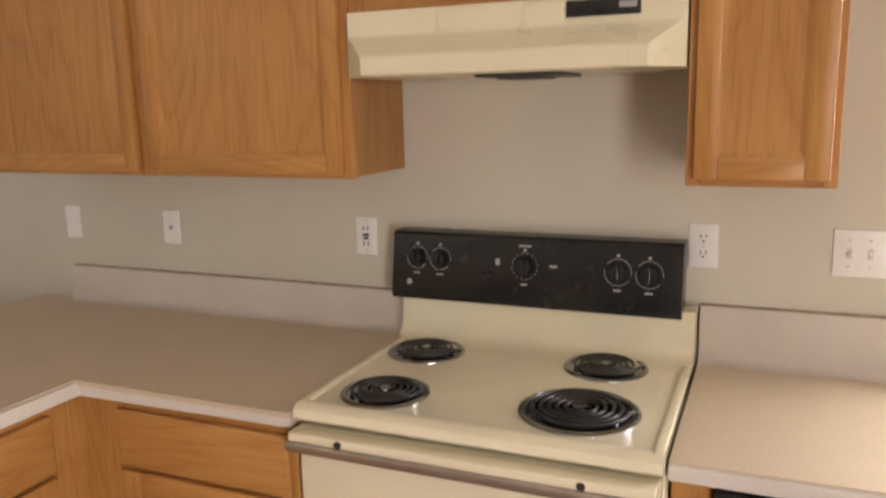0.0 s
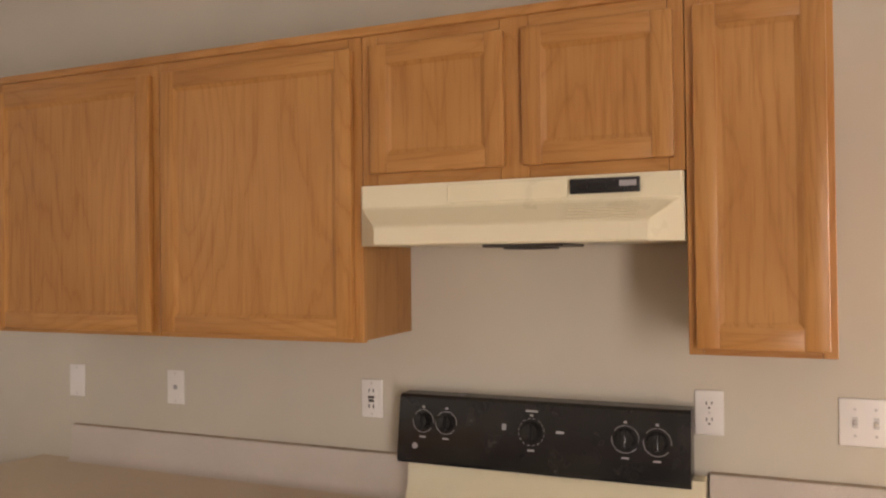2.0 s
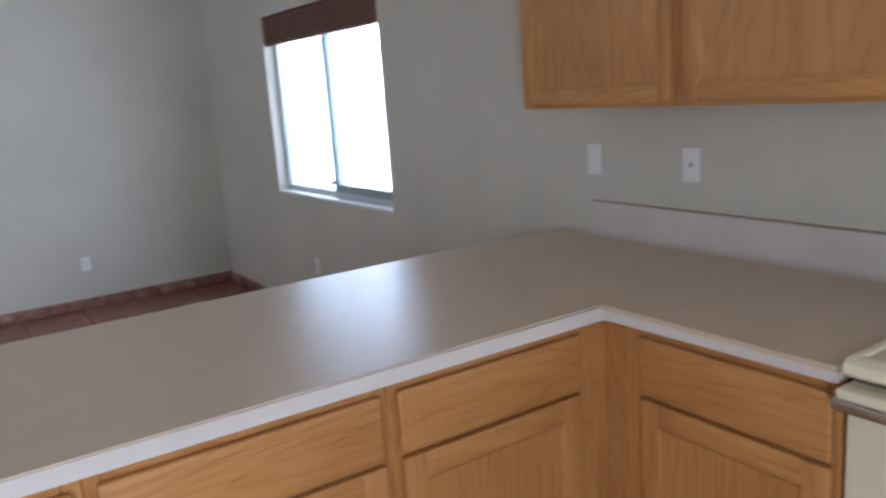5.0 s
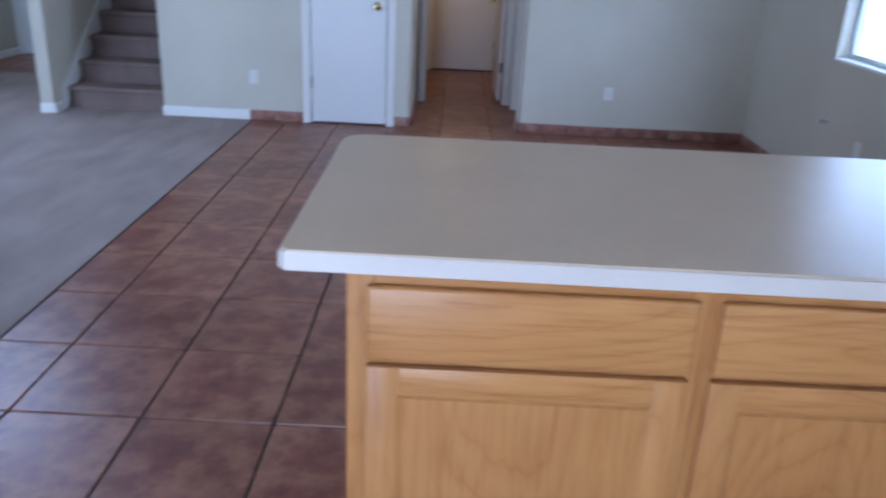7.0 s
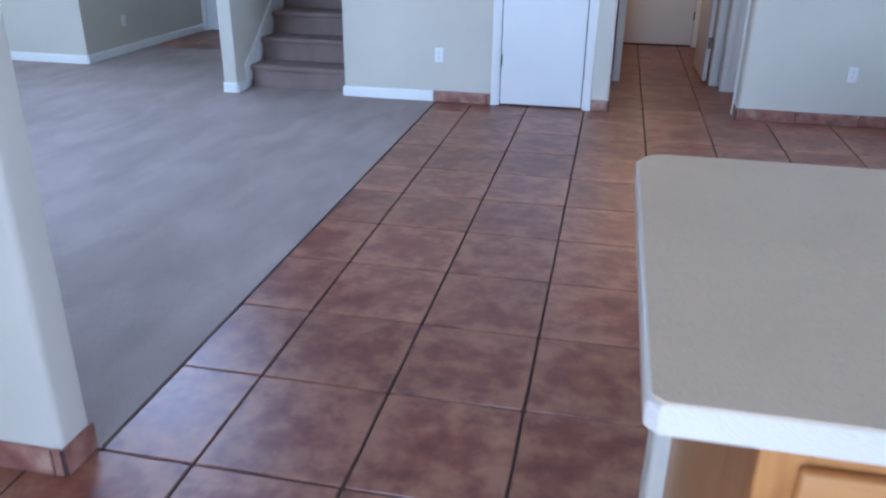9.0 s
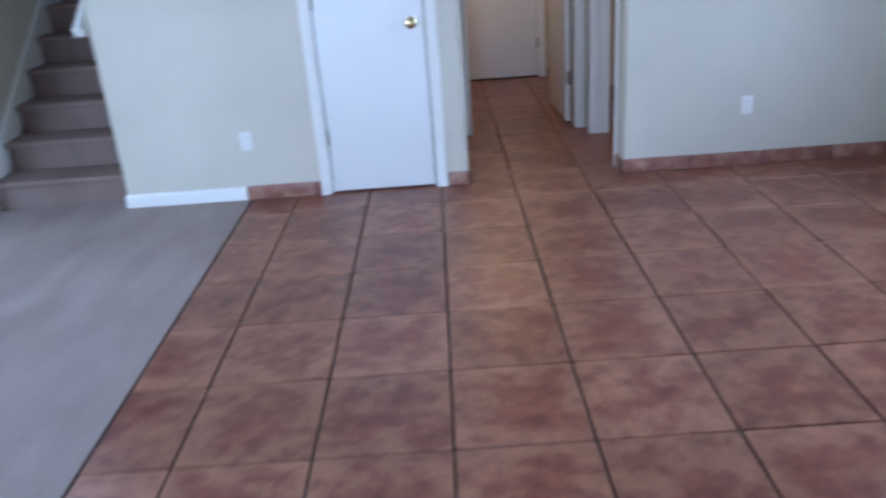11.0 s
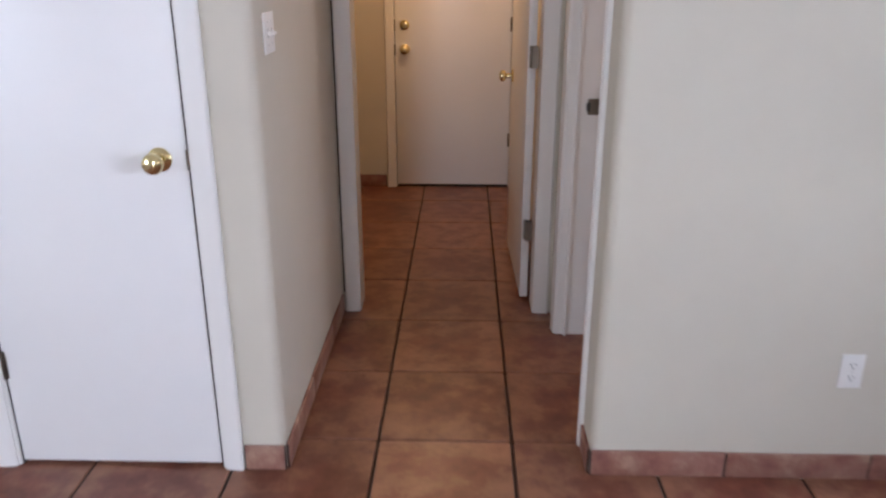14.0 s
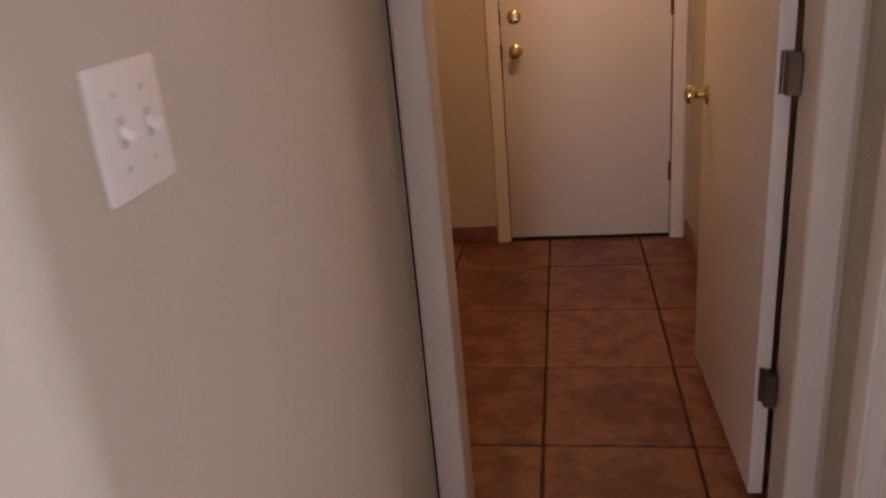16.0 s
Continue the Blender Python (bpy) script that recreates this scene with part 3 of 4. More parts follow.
def cabinet(name, x0, x1, z0, z1, front, back, m, label, doors, drawers=(), toe=0.0, group="", inset=0.0):
    """A face-frame cabinet: carcass, frame, doors and drawer fronts. front, back: local y."""
    c = m @ Vector(((x0 + x1) / 2, (front + back) / 2, z0))
    ob = thing(name, c, label, "cabinet", group)
    bm = B()
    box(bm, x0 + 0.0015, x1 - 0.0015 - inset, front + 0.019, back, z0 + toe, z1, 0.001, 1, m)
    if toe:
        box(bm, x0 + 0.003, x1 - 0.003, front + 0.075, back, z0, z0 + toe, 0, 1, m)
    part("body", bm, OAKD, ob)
    cuts = sorted([(d[0], d[1]) for d in doors])
    edges = [x0 + 0.001]
    for a, b in cuts:
        edges += [a + 0.012, b - 0.012]
    edges.append(x1 - 0.001)
    for i in range(0, len(edges), 2):
        if edges[i + 1] - edges[i] > 0.004:
            bm = B()
            box(bm, edges[i], edges[i + 1], front, front + 0.0185, z0 + toe, z1, 0.001, 1, m)
            part("frame_stile", bm, OAK, ob)
    levels = [z0 + toe, z0 + toe + 0.035] if toe else [z0, z0 + 0.03]
    rails = [(levels[0], levels[1]), (z1 - 0.035, z1)]
    if drawers:
        rails.append((drawers[0][2] - 0.03, drawers[0][2] + 0.012))
    for lo, hi in rails:
        for a, b in cuts:
            bm = B()
            box(bm, a + 0.013, b - 0.013, front + 0.0005, front + 0.0185, lo, hi, 0.0, 1, m)
            part("frame_rail", bm, OAKH, ob)
    for a, b, lo, hi in doors:
        panel_door(ob, a, b, lo, hi, front - 0.001, m, 0.058 if toe else 0.045)
    for a, b, lo, hi in drawers:
        drawer_front(ob, a, b, lo, hi, front - 0.001, m)
    return ob


UB, UT, UF = 1.378, 2.118, -0.325    # upper cabinets: bottom, top, face
cabinet("wall_cabinet", -0.650, -0.010, UB, UT, UF, -0.002, EAST, "honey oak wall cabinet with a flat-panel door", ((-0.626, -0.030, UB + 0.012, UT - 0.03),), group="wall cabinets")
cabinet("wall_cabinet", -0.010, 0.613, UB, UT, UF, -0.002, EAST, "honey oak wall cabinet beside the range hood", ((0.008, 0.590, UB + 0.012, UT - 0.03),), group="wall cabinets", inset=0.022)
cabinet("wall_cabinet", 0.613, 1.361, 1.756, UT, UF, -0.002, EAST, "short honey oak cabinet with two doors above the hood", ((0.642, 0.976, 1.783, UT - 0.03), (1.018, 1.340, 1.783, UT - 0.03)), group="wall cabinets")
cabinet("wall_cabinet", 1.361, 1.637, UB, UT, UF, -0.002, EAST, "narrow honey oak wall cabinet with one door", ((1.378, 1.622, UB + 0.014, UT - 0.03),), group="wall cabinets")
bm = B()
box(bm, -0.650, 1.637, UF - 0.008, UF + 0.02, UT, UT + 0.022, 0.004, 2, EAST)
tagged(make("cabinet_moulding", bm, OAKH, True), "thin oak moulding along the tops of the wall cabinets", "moulding")

# base cabinets of the peninsula
DZ0, DZ1, BZ = 0.709, 0.853, 0.876
for x0, x1, d0, d1, lab in ((-2.488, -1.852, -2.450, -1.872, "honey oak base cabinet at the free end of the peninsula"), (-1.852, -1.257, -1.832, -1.278, "honey oak base cabinet in the middle of the peninsula"), (-1.257, -0.655, -1.236, -0.717, "honey oak base cabinet next to the inner corner")):
    cabinet("base_cabinet", x0, x1, 0.0, BZ, 0.022, 0.632, M0, lab, ((d0, d1, 0.125, DZ0 - 0.012),), ((d0, d1, DZ0, DZ1),), 0.10, "peninsula cabinets")
cabinet("base_cabinet", 0.045, 0.602, 0.0, BZ, -0.613, -0.003, EAST, "honey oak base cabinet beside the stove", ((0.105, 0.590, 0.125, DZ0 - 0.012),), ((0.105, 0.590, DZ0, DZ1),), 0.10)
filler = thing("corner_filler", (-0.62, 0.0, 0), "plain oak filler post in the inner cabinet corner", "filler")
for a in ((-0.655, -0.6135, 0.022, 0.12), (-0.613, -0.52, -0.045, 0.12)):
    bm = B()
    box(bm, *a, 0.0, BZ, 0.0015)
    part("board", bm, OAK, filler)
bm = B()
box(bm, 1.379, 1.450, -0.556, -0.003, 0.0, BZ, 0.002, 1, EAST)
tagged(make("end_panel", bm, OAK), "narrow oak panel between stove and dishwasher", "panel")

# dishwasher
dw = thing("dishwasher", (-0.3, -1.765, 0), "black dishwasher under the worktop", "dishwasher")
bm = B()
box(bm, 1.455, 2.055, -0.545, -0.02, 0.09, BZ - 0.008, 0.003, 1, EAST)
part("body", bm, BLACK, dw)
bm = B()
box(bm, 1.457, 2.053, -0.575, -0.545, 0.11, 0.74, 0.006, 2, EAST)
part("door", bm, BLACK, dw, smooth=True)
bm = B()
box(bm, 1.457, 2.053, -0.583, -0.545, 0.746, BZ - 0.012, 0.008, 3, EAST)
part("control_panel", bm, BLACK, dw, smooth=True)
bm = B()
box(bm, 1.69, 1.82, -0.595, -0.583, 0.79, 0.81, 0.004, 2, EAST)
part("handle", bm, KNOB, dw)
bm = B()
box(bm, 2.06, 2.15, -0.556, -0.003, 0.0, BZ, 0.002, 1, EAST)
tagged(make("end_panel", bm, OAK), "oak end panel closing the worktop run", "panel")

# worktops
YB = 0.868               # bar edge of the peninsula
TH = 0.038


def worktop(name, outline, edge_outline, label):
    ob = thing(name, (outline[0][0], outline[0][1], CT - TH), label, "worktop")
    bm = B()
    prism(bm, edge_outline, CT - TH, CT - 0.004)
    es = [e for e in bm.edges if abs(e.verts[0].co.z - e.verts[1].co.z) < 1e-6]
    bmesh.ops.bevel(bm, geom=es, offset=0.006, segments=3, affect='EDGES', profile=0.5)
    part("edge", bm, EDGE, ob, "pale laminate edge band", True)
    bm = B()
    prism(bm, outline, CT - 0.012, CT)
    part("top", bm, LAM, ob, "beige speckled laminate surface")
    return ob


def arc(cx, cy, r, a0, a1, n=8):
    return [(cx + r * math.cos(radians(a0 + (a1 - a0) * i / n)), cy + r * math.sin(radians(a0 + (a1 - a0) * i / n))) for i in range(n + 1)]


def ell(d, r):
    x0 = -2.604 + d
    return ([(x0 + 0.013, 0 + d), (-0.635 - d, 0 + d), (-0.635 - d, -0.603), (-0.001, -0.603), (-0.001, 0.835 - d)]
            + arc(-0.20, YB - 0.09 - d, 0.09, 60, 90, 3)
            + arc(x0 + 0.06, YB - d - 0.06, 0.06, 90, 180, 5) + [(x0, 0.013 + d)])


worktop("worktop", ell(0.006, 0), ell(0.0, 0), "L-shaped beige laminate worktop with a pale edge")
worktop("worktop", [(-0.594, -2.15), (-0.001, -2.15), (-0.001, -1.378), (-0.594, -1.378)], [(-0.600, -2.15), (-0.001, -2.15), (-0.001, -1.378), (-0.600, -1.378)], "beige laminate worktop over the dishwasher")
for x0, x1, top in ((-0.676, 0.602, 1.030), (1.378, 2.15, 1.054)):
    bm = B()
    sweep(bm, [(-0.001, CT), (-0.045, CT + 0.0005), (-0.036, CT + 0.003), (-0.028, CT + 0.009), (-0.022, CT + 0.020), (-0.0195, CT + 0.036), (-0.019, top - 0.006), (-0.016, top), (-0.001, top)], x0, x1, EAST)
    splash = thing("backsplash", EAST @ Vector(((x0 + x1) / 2, -0.01, CT)), "low laminate upstand behind the worktop, coloured paler as if lit", "backsplash")
    part("upstand", bm, SPLASH, splash, smooth=True)
    bm = B()
    sweep(bm, [(-0.0005, top - 0.001), (-0.013, top - 0.001), (-0.009, top + 0.002), (-0.0005, top + 0.004)], x0, x1, EAST)
    part("caulk", bm, CAULK, splash, "grimy brown caulk line along the wall", True)

# pony wall behind the peninsula cabinets
bm = B()
prism(bm, rounded(-2.520, 0, 0.634, 0.752, 0.015, "ad"), -0.05, CT - TH)
structure("wall_pony", bm, WALL, "low painted wall under the bar side of the worktop", "wall", True)

# ---- stove ----
SY0, SY1 = 0.608, 1.372    # local x of the stove's sides
stove = thing("stove", (-0.33, -0.983, 0), "cream electric range with four coil burners and a black control panel", "stove")
bm = B()
box(bm, SY0, SY1, -0.589, -0.02, 0.0, 0.885, 0.004, 2, EAST)
part("body", bm, CREAM, stove, smooth=True)
bm = B()   # cooktop with a raised rim that sweeps up behind
prof = [(-0.619, 0.892), (-0.631, 0.902), (-0.628, 0.920), (-0.616, 0.929), (-0.598, 0.931), (-0.586, 0.925), (-0.15, 0.925), (-0.115, 0.929), (-0.092, 0.945), (-0.080, 0.972), (-0.072, 1.050), (-0.02, 1.050), (-0.02, 0.882)]
sweep(bm, prof, SY0, SY1, EAST)
top = part("cooktop", bm, CREAM, stove, "glossy cream enamel top", True)
for a, b in ((SY0, SY0 + 0.022), (SY1 - 0.022, SY1)):
    bm = B()
    box(bm, a, b, -0.614, -0.10, 0.910, 0.9315, 0.006, 3, EAST)
    part("rim", bm, CREAM, top, smooth=True)
bm = B()
sweep(bm, [(-0.095, 1.036), (-0.0993, 1.049), (-0.0735, 1.207), (-0.065, 1.214), (-0.010, 1.214), (-0.010, 1.036)], 0.586, 1.342, EAST)
panel = part("control_panel", bm, BLACK, stove, "glossy black control panel", True)
TILT = math.degrees(math.atan2(0.026, 0.164))


def on_panel(x, z):
    """Local frame on the sloping control panel: z points out of it."""
    y = -0.102 + (z - 1.032) / 0.164 * 0.026
    return EAST @ pose(x, y, z, 90 - TILT, 0, 0)


for x, z, r in ((0.658, 1.147, 0.027), (0.724, 1.146, 0.027), (0.956, 1.139, 0.031), (1.190, 1.139, 0.030), (1.265, 1.137, 0.030)):
    m = on_panel(x, z)
    bm = B()
    lathe(bm, [(r * 0.80, 0.0), (r * 0.80, 0.008), (r * 0.72, 0.012), (r * 0.66, 0.022), (0.0, 0.023)], m, 24)
    box(bm, -0.0055, 0.0055, -r * 0.66, r * 0.66, 0.020, 0.034, 0.003, 2, m)
    knob = part("knob", bm, KNOB, panel, "black plastic control knob", True)
    bm = B()
    n = 40 if r < 0.0305 else 16
    for i in range(n):
        a = 2 * math.pi * (i + 0.5) / n
        if r < 0.0305 and (i + 4) % 20 < 3:
            continue
        w = 2 * math.pi * r * 1.08 / n * (0.52 if r < 0.0305 else 0.28)
        box(bm, -w, w, -0.0007, 0.0007, 0.0006, 0.0012, 0, 1, m @ pose(r * 1.08 * math.cos(a), r * 1.08 * math.sin(a), 0, 0, 0, math.degrees(a) + 90))
    tagged(part("dial_ring", bm, PRINT, panel, "pale printed dial ring"), kind="stuff")
    bm = B()
    box(bm, -0.009, 0.009, -0.0022, 0.0022, 0.0005, 0.0011, 0, 1, m @ pose(0, -r * 1.08 - 0.012, 0))
    part("mark", bm, PRINT, panel)
    bm = B()
    box(bm, -0.004, 0.004, -0.003, 0.003, 0.0005, 0.0011, 0, 1, m @ pose(0, r * 1.08 + 0.008, 0))
    part("mark", bm, PRINT, panel)
bm = B()
box(bm, -0.006, 0.006, -0.008, 0.008, 0.0004, 0.002, 0.0005, 1, on_panel(0.884, 1.147))
part("mark", bm, PRINT, panel)
bm = B()
box(bm, -0.010, 0.010, -0.003, 0.003, 0.0004, 0.0015, 0, 1, on_panel(1.030, 1.143))
part("mark", bm, PRINT, panel)
bm = B()
box(bm, -0.016, 0.016, -0.0025, 0.0025, 0.0004, 0.0011, 0, 1, on_panel(0.956, 1.190))
part("mark", bm, PRINT, panel)
bm = B()
lathe(bm, [(0.008, 0.0), (0.008, 0.0015), (0, 0.0015)], on_panel(0.637, 1.082), 16)
part("badge", bm, FOILP, panel, "round grey maker's badge")

for x, y, r in ((0.727, -0.195, 0.088), (0.758, -0.490, 0.088), (1.181, -0.172, 0.088), (1.182, -0.452, 0.114)):
    m = EAST @ pose(x, y, 0.926)
    bm = B()
    lathe(bm, [(r - 0.004, 0.0015), (r - 0.002, 0.0045), (r + 0.006, 0.005), (r + 0.011, 0.002), (r + 0.012, -0.004)], m, 40)
    ring = part("trim_ring", bm, CHROME, top, "chrome trim ring", True)
    bm = B()
    lathe(bm, [(r, 0.002), (r * 0.93, -0.001), (r * 0.86, -0.0006), (r * 0.30, -0.0006), (r * 0.22, 0.0005), (0, 0.0005)], m, 40)
    part("drip_pan", bm, PAN, top, "dark shiny drip pan", True)
    bm = B()
    turns = 5 if r > 0.1 else 4
    path = []
    for i in range(turns * 28 + 1):
        a = 2 * math.pi * i / 28
        rr = 0.020 + (r * 0.90 - 0.020) * i / (turns * 28)
        path.append((rr * math.cos(a), rr * math.sin(a), 0.0095))
    path += [(r * 0.97, 0.012, 0.007), (r * 1.0, 0.02, 0.002)]
    tube(bm, path, 0.0042, 6, m)
    coil = part("coil_burner", bm, COIL, top, "black coil heating element", True)
    bm = B()
    for k in range(3):
        box(bm, 0.012, r * 0.88, -0.003, 0.003, 0.0005, 0.0058, 0, 1, m @ pose(0, 0, 0, 0, 0, 90 + 120 * k))
    lathe(bm, [(0.014, 0.001), (0.014, 0.012), (0.011, 0.014), (0, 0.014)], m, 16)
    part("support", bm, CHROME, coil)
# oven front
# dark strip put in for the shade between cooktop and oven door
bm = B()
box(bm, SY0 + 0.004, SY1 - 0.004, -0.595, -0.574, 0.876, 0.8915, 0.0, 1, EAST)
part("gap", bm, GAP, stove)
bm = B()
box(bm, SY0 + 0.004, SY1 - 0.004, -0.62, -0.586, 0.215, 0.882, 0.006, 3, EAST)
od = part("oven_door", bm, CREAM, stove, "cream oven door", True)
bm = B()
box(bm, SY0 - 0.004, SY1 + 0.002, -0.666, -0.646, 0.838, 0.862, 0.007, 3, EAST)
part("handle", bm, HANDLE, od, "brushed metal bar handle", True)
bm = B()
box(bm, SY0 + 0.006, SY1 - 0.006, -0.664, -0.621, 0.862, 0.883, 0.005, 3, EAST)
part("handle_cap", bm, CREAM, od, smooth=True)
for x in (0.735, 1.235):
    bm = B()
    lathe(bm, [(0.008, 0.0), (0.008, 0.003), (0.005, 0.005), (0, 0.005)], EAST @ pose(x, -0.664, 0.872, 90), 14)
    box(bm, x - 0.012, x + 0.012, -0.647, -0.619, 0.841, 0.860, 0.002, 1, EAST)
    part("screw", bm, SLOT, od)
bm = B()
box(bm, SY0 + 0.10, SY1 - 0.10, -0.6215, -0.619, 0.33, 0.68, 0.0, 1, EAST)
part("oven_window", bm, BLACK, od, "black oven glass")
bm = B()
box(bm, SY0 + 0.004, SY1 - 0.004, -0.614, -0.586, 0.06, 0.205, 0.006, 3, EAST)
part("drawer", bm, CREAM, stove, smooth=True)

# ---- range hood ----
hood = thing("range_hood", (-0.2, -0.987, 1.61), "cream range hood under the short cabinet", "hood")
HZ0, HZ1 = 1.611, 1.754
bm = B()
loops = []
for z, front, cut in ((HZ1, -0.345, 0.006), (HZ1 - 0.052, -0.345, 0.006), (HZ1 - 0.058, -0.349, 0.012), (HZ0 + 0.046, -0.398, 0.060), (HZ0 + 0.040, -0.402, 0.064), (HZ0 + 0.004, -0.404, 0.066), (HZ0, -0.400, 0.064)):
    loops.append([bm.verts.new(EAST @ Vector(v)) for v in ((0.616, -0.003, z), (0.616, -0.340, z), (0.616 + cut, front, z), (1.358 - cut, front, z), (1.358, -0.340, z), (1.358, -0.003, z))])
for a, b in zip(loops, loops[1:]):
    for i in range(6):
        bm.faces.new((a[i], a[(i + 1) % 6], b[(i + 1) % 6], b[i]))
bm.faces.new(loops[0])
bm.faces.new(loops[-1][::-1])
bmesh.ops.recalc_face_normals(bm, faces=bm.faces[:])
part("shell", bm, CREAM2, hood, smooth=False)
bm = B()
box(bm, 0.842, 1.120, -0.3495, -0.346, HZ1 - 0.047, HZ1 - 0.006, 0.0012, 1, EAST)
part("raised_plate", bm, CREAM2, hood)
bm = B()
box(bm, 1.125, 1.272, -0.3535, -0.346, HZ1 - 0.040, HZ1 - 0.008, 0.002, 2, EAST)
plate = part("switch_plate", bm, BLACK, hood, "black switch plate", True)
for x in (1.152, 1.193):
    bm = B()
    box(bm, x - 0.012, x + 0.012, -0.3565, -0.353, HZ1 - 0.031, HZ1 - 0.018, 0.0015, 2, EAST)
    part("rocker", bm, KNOB, plate)
bm = B()
box(bm, 1.230, 1.265, -0.3545, -0.353, HZ1 - 0.027, HZ1 - 0.015, 0.0004, 1, EAST)
part("badge", bm, FOILP, plate, "pale silver maker's badge")
bm = B()
box(bm, 0.91, 1.10, -0.31, -0.10, HZ0 - 0.007, HZ0 + 0.002, 0.002, 1, EAST)
vent = B()
for n in range(4):
    z = HZ1 - 0.072 - n * 0.007
    y = -0.349 - (HZ1 - 0.058 - z) / (HZ1 - HZ0 - 0.104) * 0.049
    box(vent, 1.125, 1.272, y - 0.0012, y + 0.002, z - 0.0012, z + 0.0012, 0, 1, EAST)
part("vent", vent, HOODV, hood, "fine louvre slits")
filt = part("filter", bm, FILTER, hood, "dark greasy filter tray", False)
bm = B()
box(bm, 0.95, 1.05, -0.28, -0.14, HZ0 - 0.012, HZ0 - 0.006, 0.004, 2, EAST)
part("lamp_cover", bm, FILTER, filt)

# ---- wall plates ----


def wall_plate(kind, gangs=1, label=""):
    """A wall plate at the origin: x to the right, y into the wall, z up."""
    w = 0.067 + 0.042 * (gangs - 1)
    ob = thing("light_switch" if kind == "toggle" else "outlet", (0, 0, 0), label, "switch" if kind == "toggle" else "outlet")
    bm = B()
    box(bm, -w / 2, w / 2, -0.006, -0.0005, -0.054, 0.054, 0.0025, 3)
    plate_ob = part("plate", bm, PLASTIC, ob, smooth=True)
    for gi in range(gangs):
        gx = (gi - (gangs - 1) / 2) * 0.043
        if kind == "duplex":
            for dz in (-0.0195, 0.0195):
                bm = B()
                prism(bm, [(-0.0165 * math.cos(0), 0)] and rounded(gx - 0.0165, gx + 0.0165, dz - 0.0135, dz + 0.0135, 0.011, "abcd", 5), -0.0005, 0.0015, pose(0, -0.0065, 0, 90))
                part("socket", bm, PLASTIC, ob, smooth=True)
                bm = B()
                box(bm, gx - 0.0075, gx - 0.0050, -0.0086, -0.0078, dz - 0.001, dz + 0.008)
                box(bm, gx + 0.0050, gx + 0.0075, -0.0086, -0.0078, dz + 0.001, dz + 0.008)
                lathe(bm, [(0.0026, 0), (0.0026, 0.0008), (0, 0.0008)], pose(gx, -0.0078, dz - 0.007, 90), 10)
                part("slot", bm, SLOT, ob)
        elif kind == "gfci":
            bm = B()
            box(bm, -0.017, 0.017, -0.009, -0.005, -0.034, 0.034, 0.002, 2)
            part("socket", bm, PLASTIC, ob, smooth=True)
            bm = B()
            for dz in (-0.022, 0.022):
                box(bm, -0.0085, -0.005, -0.0096, -0.0088, dz - 0.004, dz + 0.006)
                box(bm, 0.005, 0.0085, -0.0096, -0.0088, dz - 0.004, dz + 0.006)
            box(bm, -0.010, 0.010, -0.0105, -0.0088, 0.001, 0.008)
            box(bm, -0.008, 0.008, -0.0105, -0.0088, -0.009, -0.002)
            part("slot", bm, SLOT, ob)
        elif kind == "toggle":
            bm = B()
            box(bm, gx - 0.0055, gx + 0.0055, -0.0078, -0.0058, -0.0125, 0.0125, 0.0, 1)
            part("slot", bm, PALE, ob)
            bm = B()
            box(bm, -0.004, 0.004, -0.014, 0.0, -0.0045, 0.0045, 0.001, 1, pose(gx, -0.0065, 0.003, 28))
            part("toggle", bm, PLASTIC, ob, smooth=True)
        elif kind == "jack":
            bm = B()
            box(bm, -0.007, 0.007, -0.0085, -0.0055, -0.007, 0.007, 0.001, 1)
            part("socket", bm, PRINT, ob)
        for dz in ((0,) if kind == "duplex" else (-0.030, 0.030) if kind == "toggle" else (-0.044, 0.044)):
            bm = B()
            lathe(bm, [(0.0032, 0), (0.0028, 0.0012), (0, 0.0014)], pose(gx, -0.006, dz, 90), 10)
            part("screw", bm, PALE, ob)
    return ob


def place(ob, m):
    ob.matrix_basis = m
    return ob


place(wall_plate("blank", 1, "plain white blank cover plate on the kitchen wall"), EAST @ pose(-0.665, 0, 1.180))
place(wall_plate("jack", 1, "white telephone jack plate above the backsplash"), EAST @ pose(-0.243, 0, 1.178))
place(wall_plate("gfci", 1, "white outlet with dark test buttons beside the stove"), EAST @ pose(0.463, 0, 1.182))
place(wall_plate("duplex", 1, "white double outlet above the worktop"), EAST @ pose(1.378, 0, 1.200))
place(wall_plate("toggle", 2, "white double light switch near the narrow cabinet"), EAST @ pose(1.712, 0, 1.198))
low = wall_plate("duplex", 1, "white double outlet low on the wall")
place(low, pose(-1.150, YW, 0.365))
copy_thing(low, pose(-4.108, YW, 0.362))
copy_thing(low, facing(-7.62, 6.47, 0.316, 90))
copy_thing(low, facing(EX, 3.30, 0.42, -90))
place(wall_plate("toggle", 2, "white double light switch on the hall wall"), facing(HL, 5.358, 1.288, 90))
# water stub under the window
bm = B()
lathe(bm, [(0.030, 0), (0.030, 0.003), (0.012, 0.005), (0.010, 0.035), (0.014, 0.036), (0.014, 0.05), (0, 0.05)], facing(EX, 3.763, 0.50, -90) @ pose(0, 0, 0, 90), 18)
tagged(make("wall_valve", bm, PALE, True), "small pale grey gas valve on the wall", "valve")

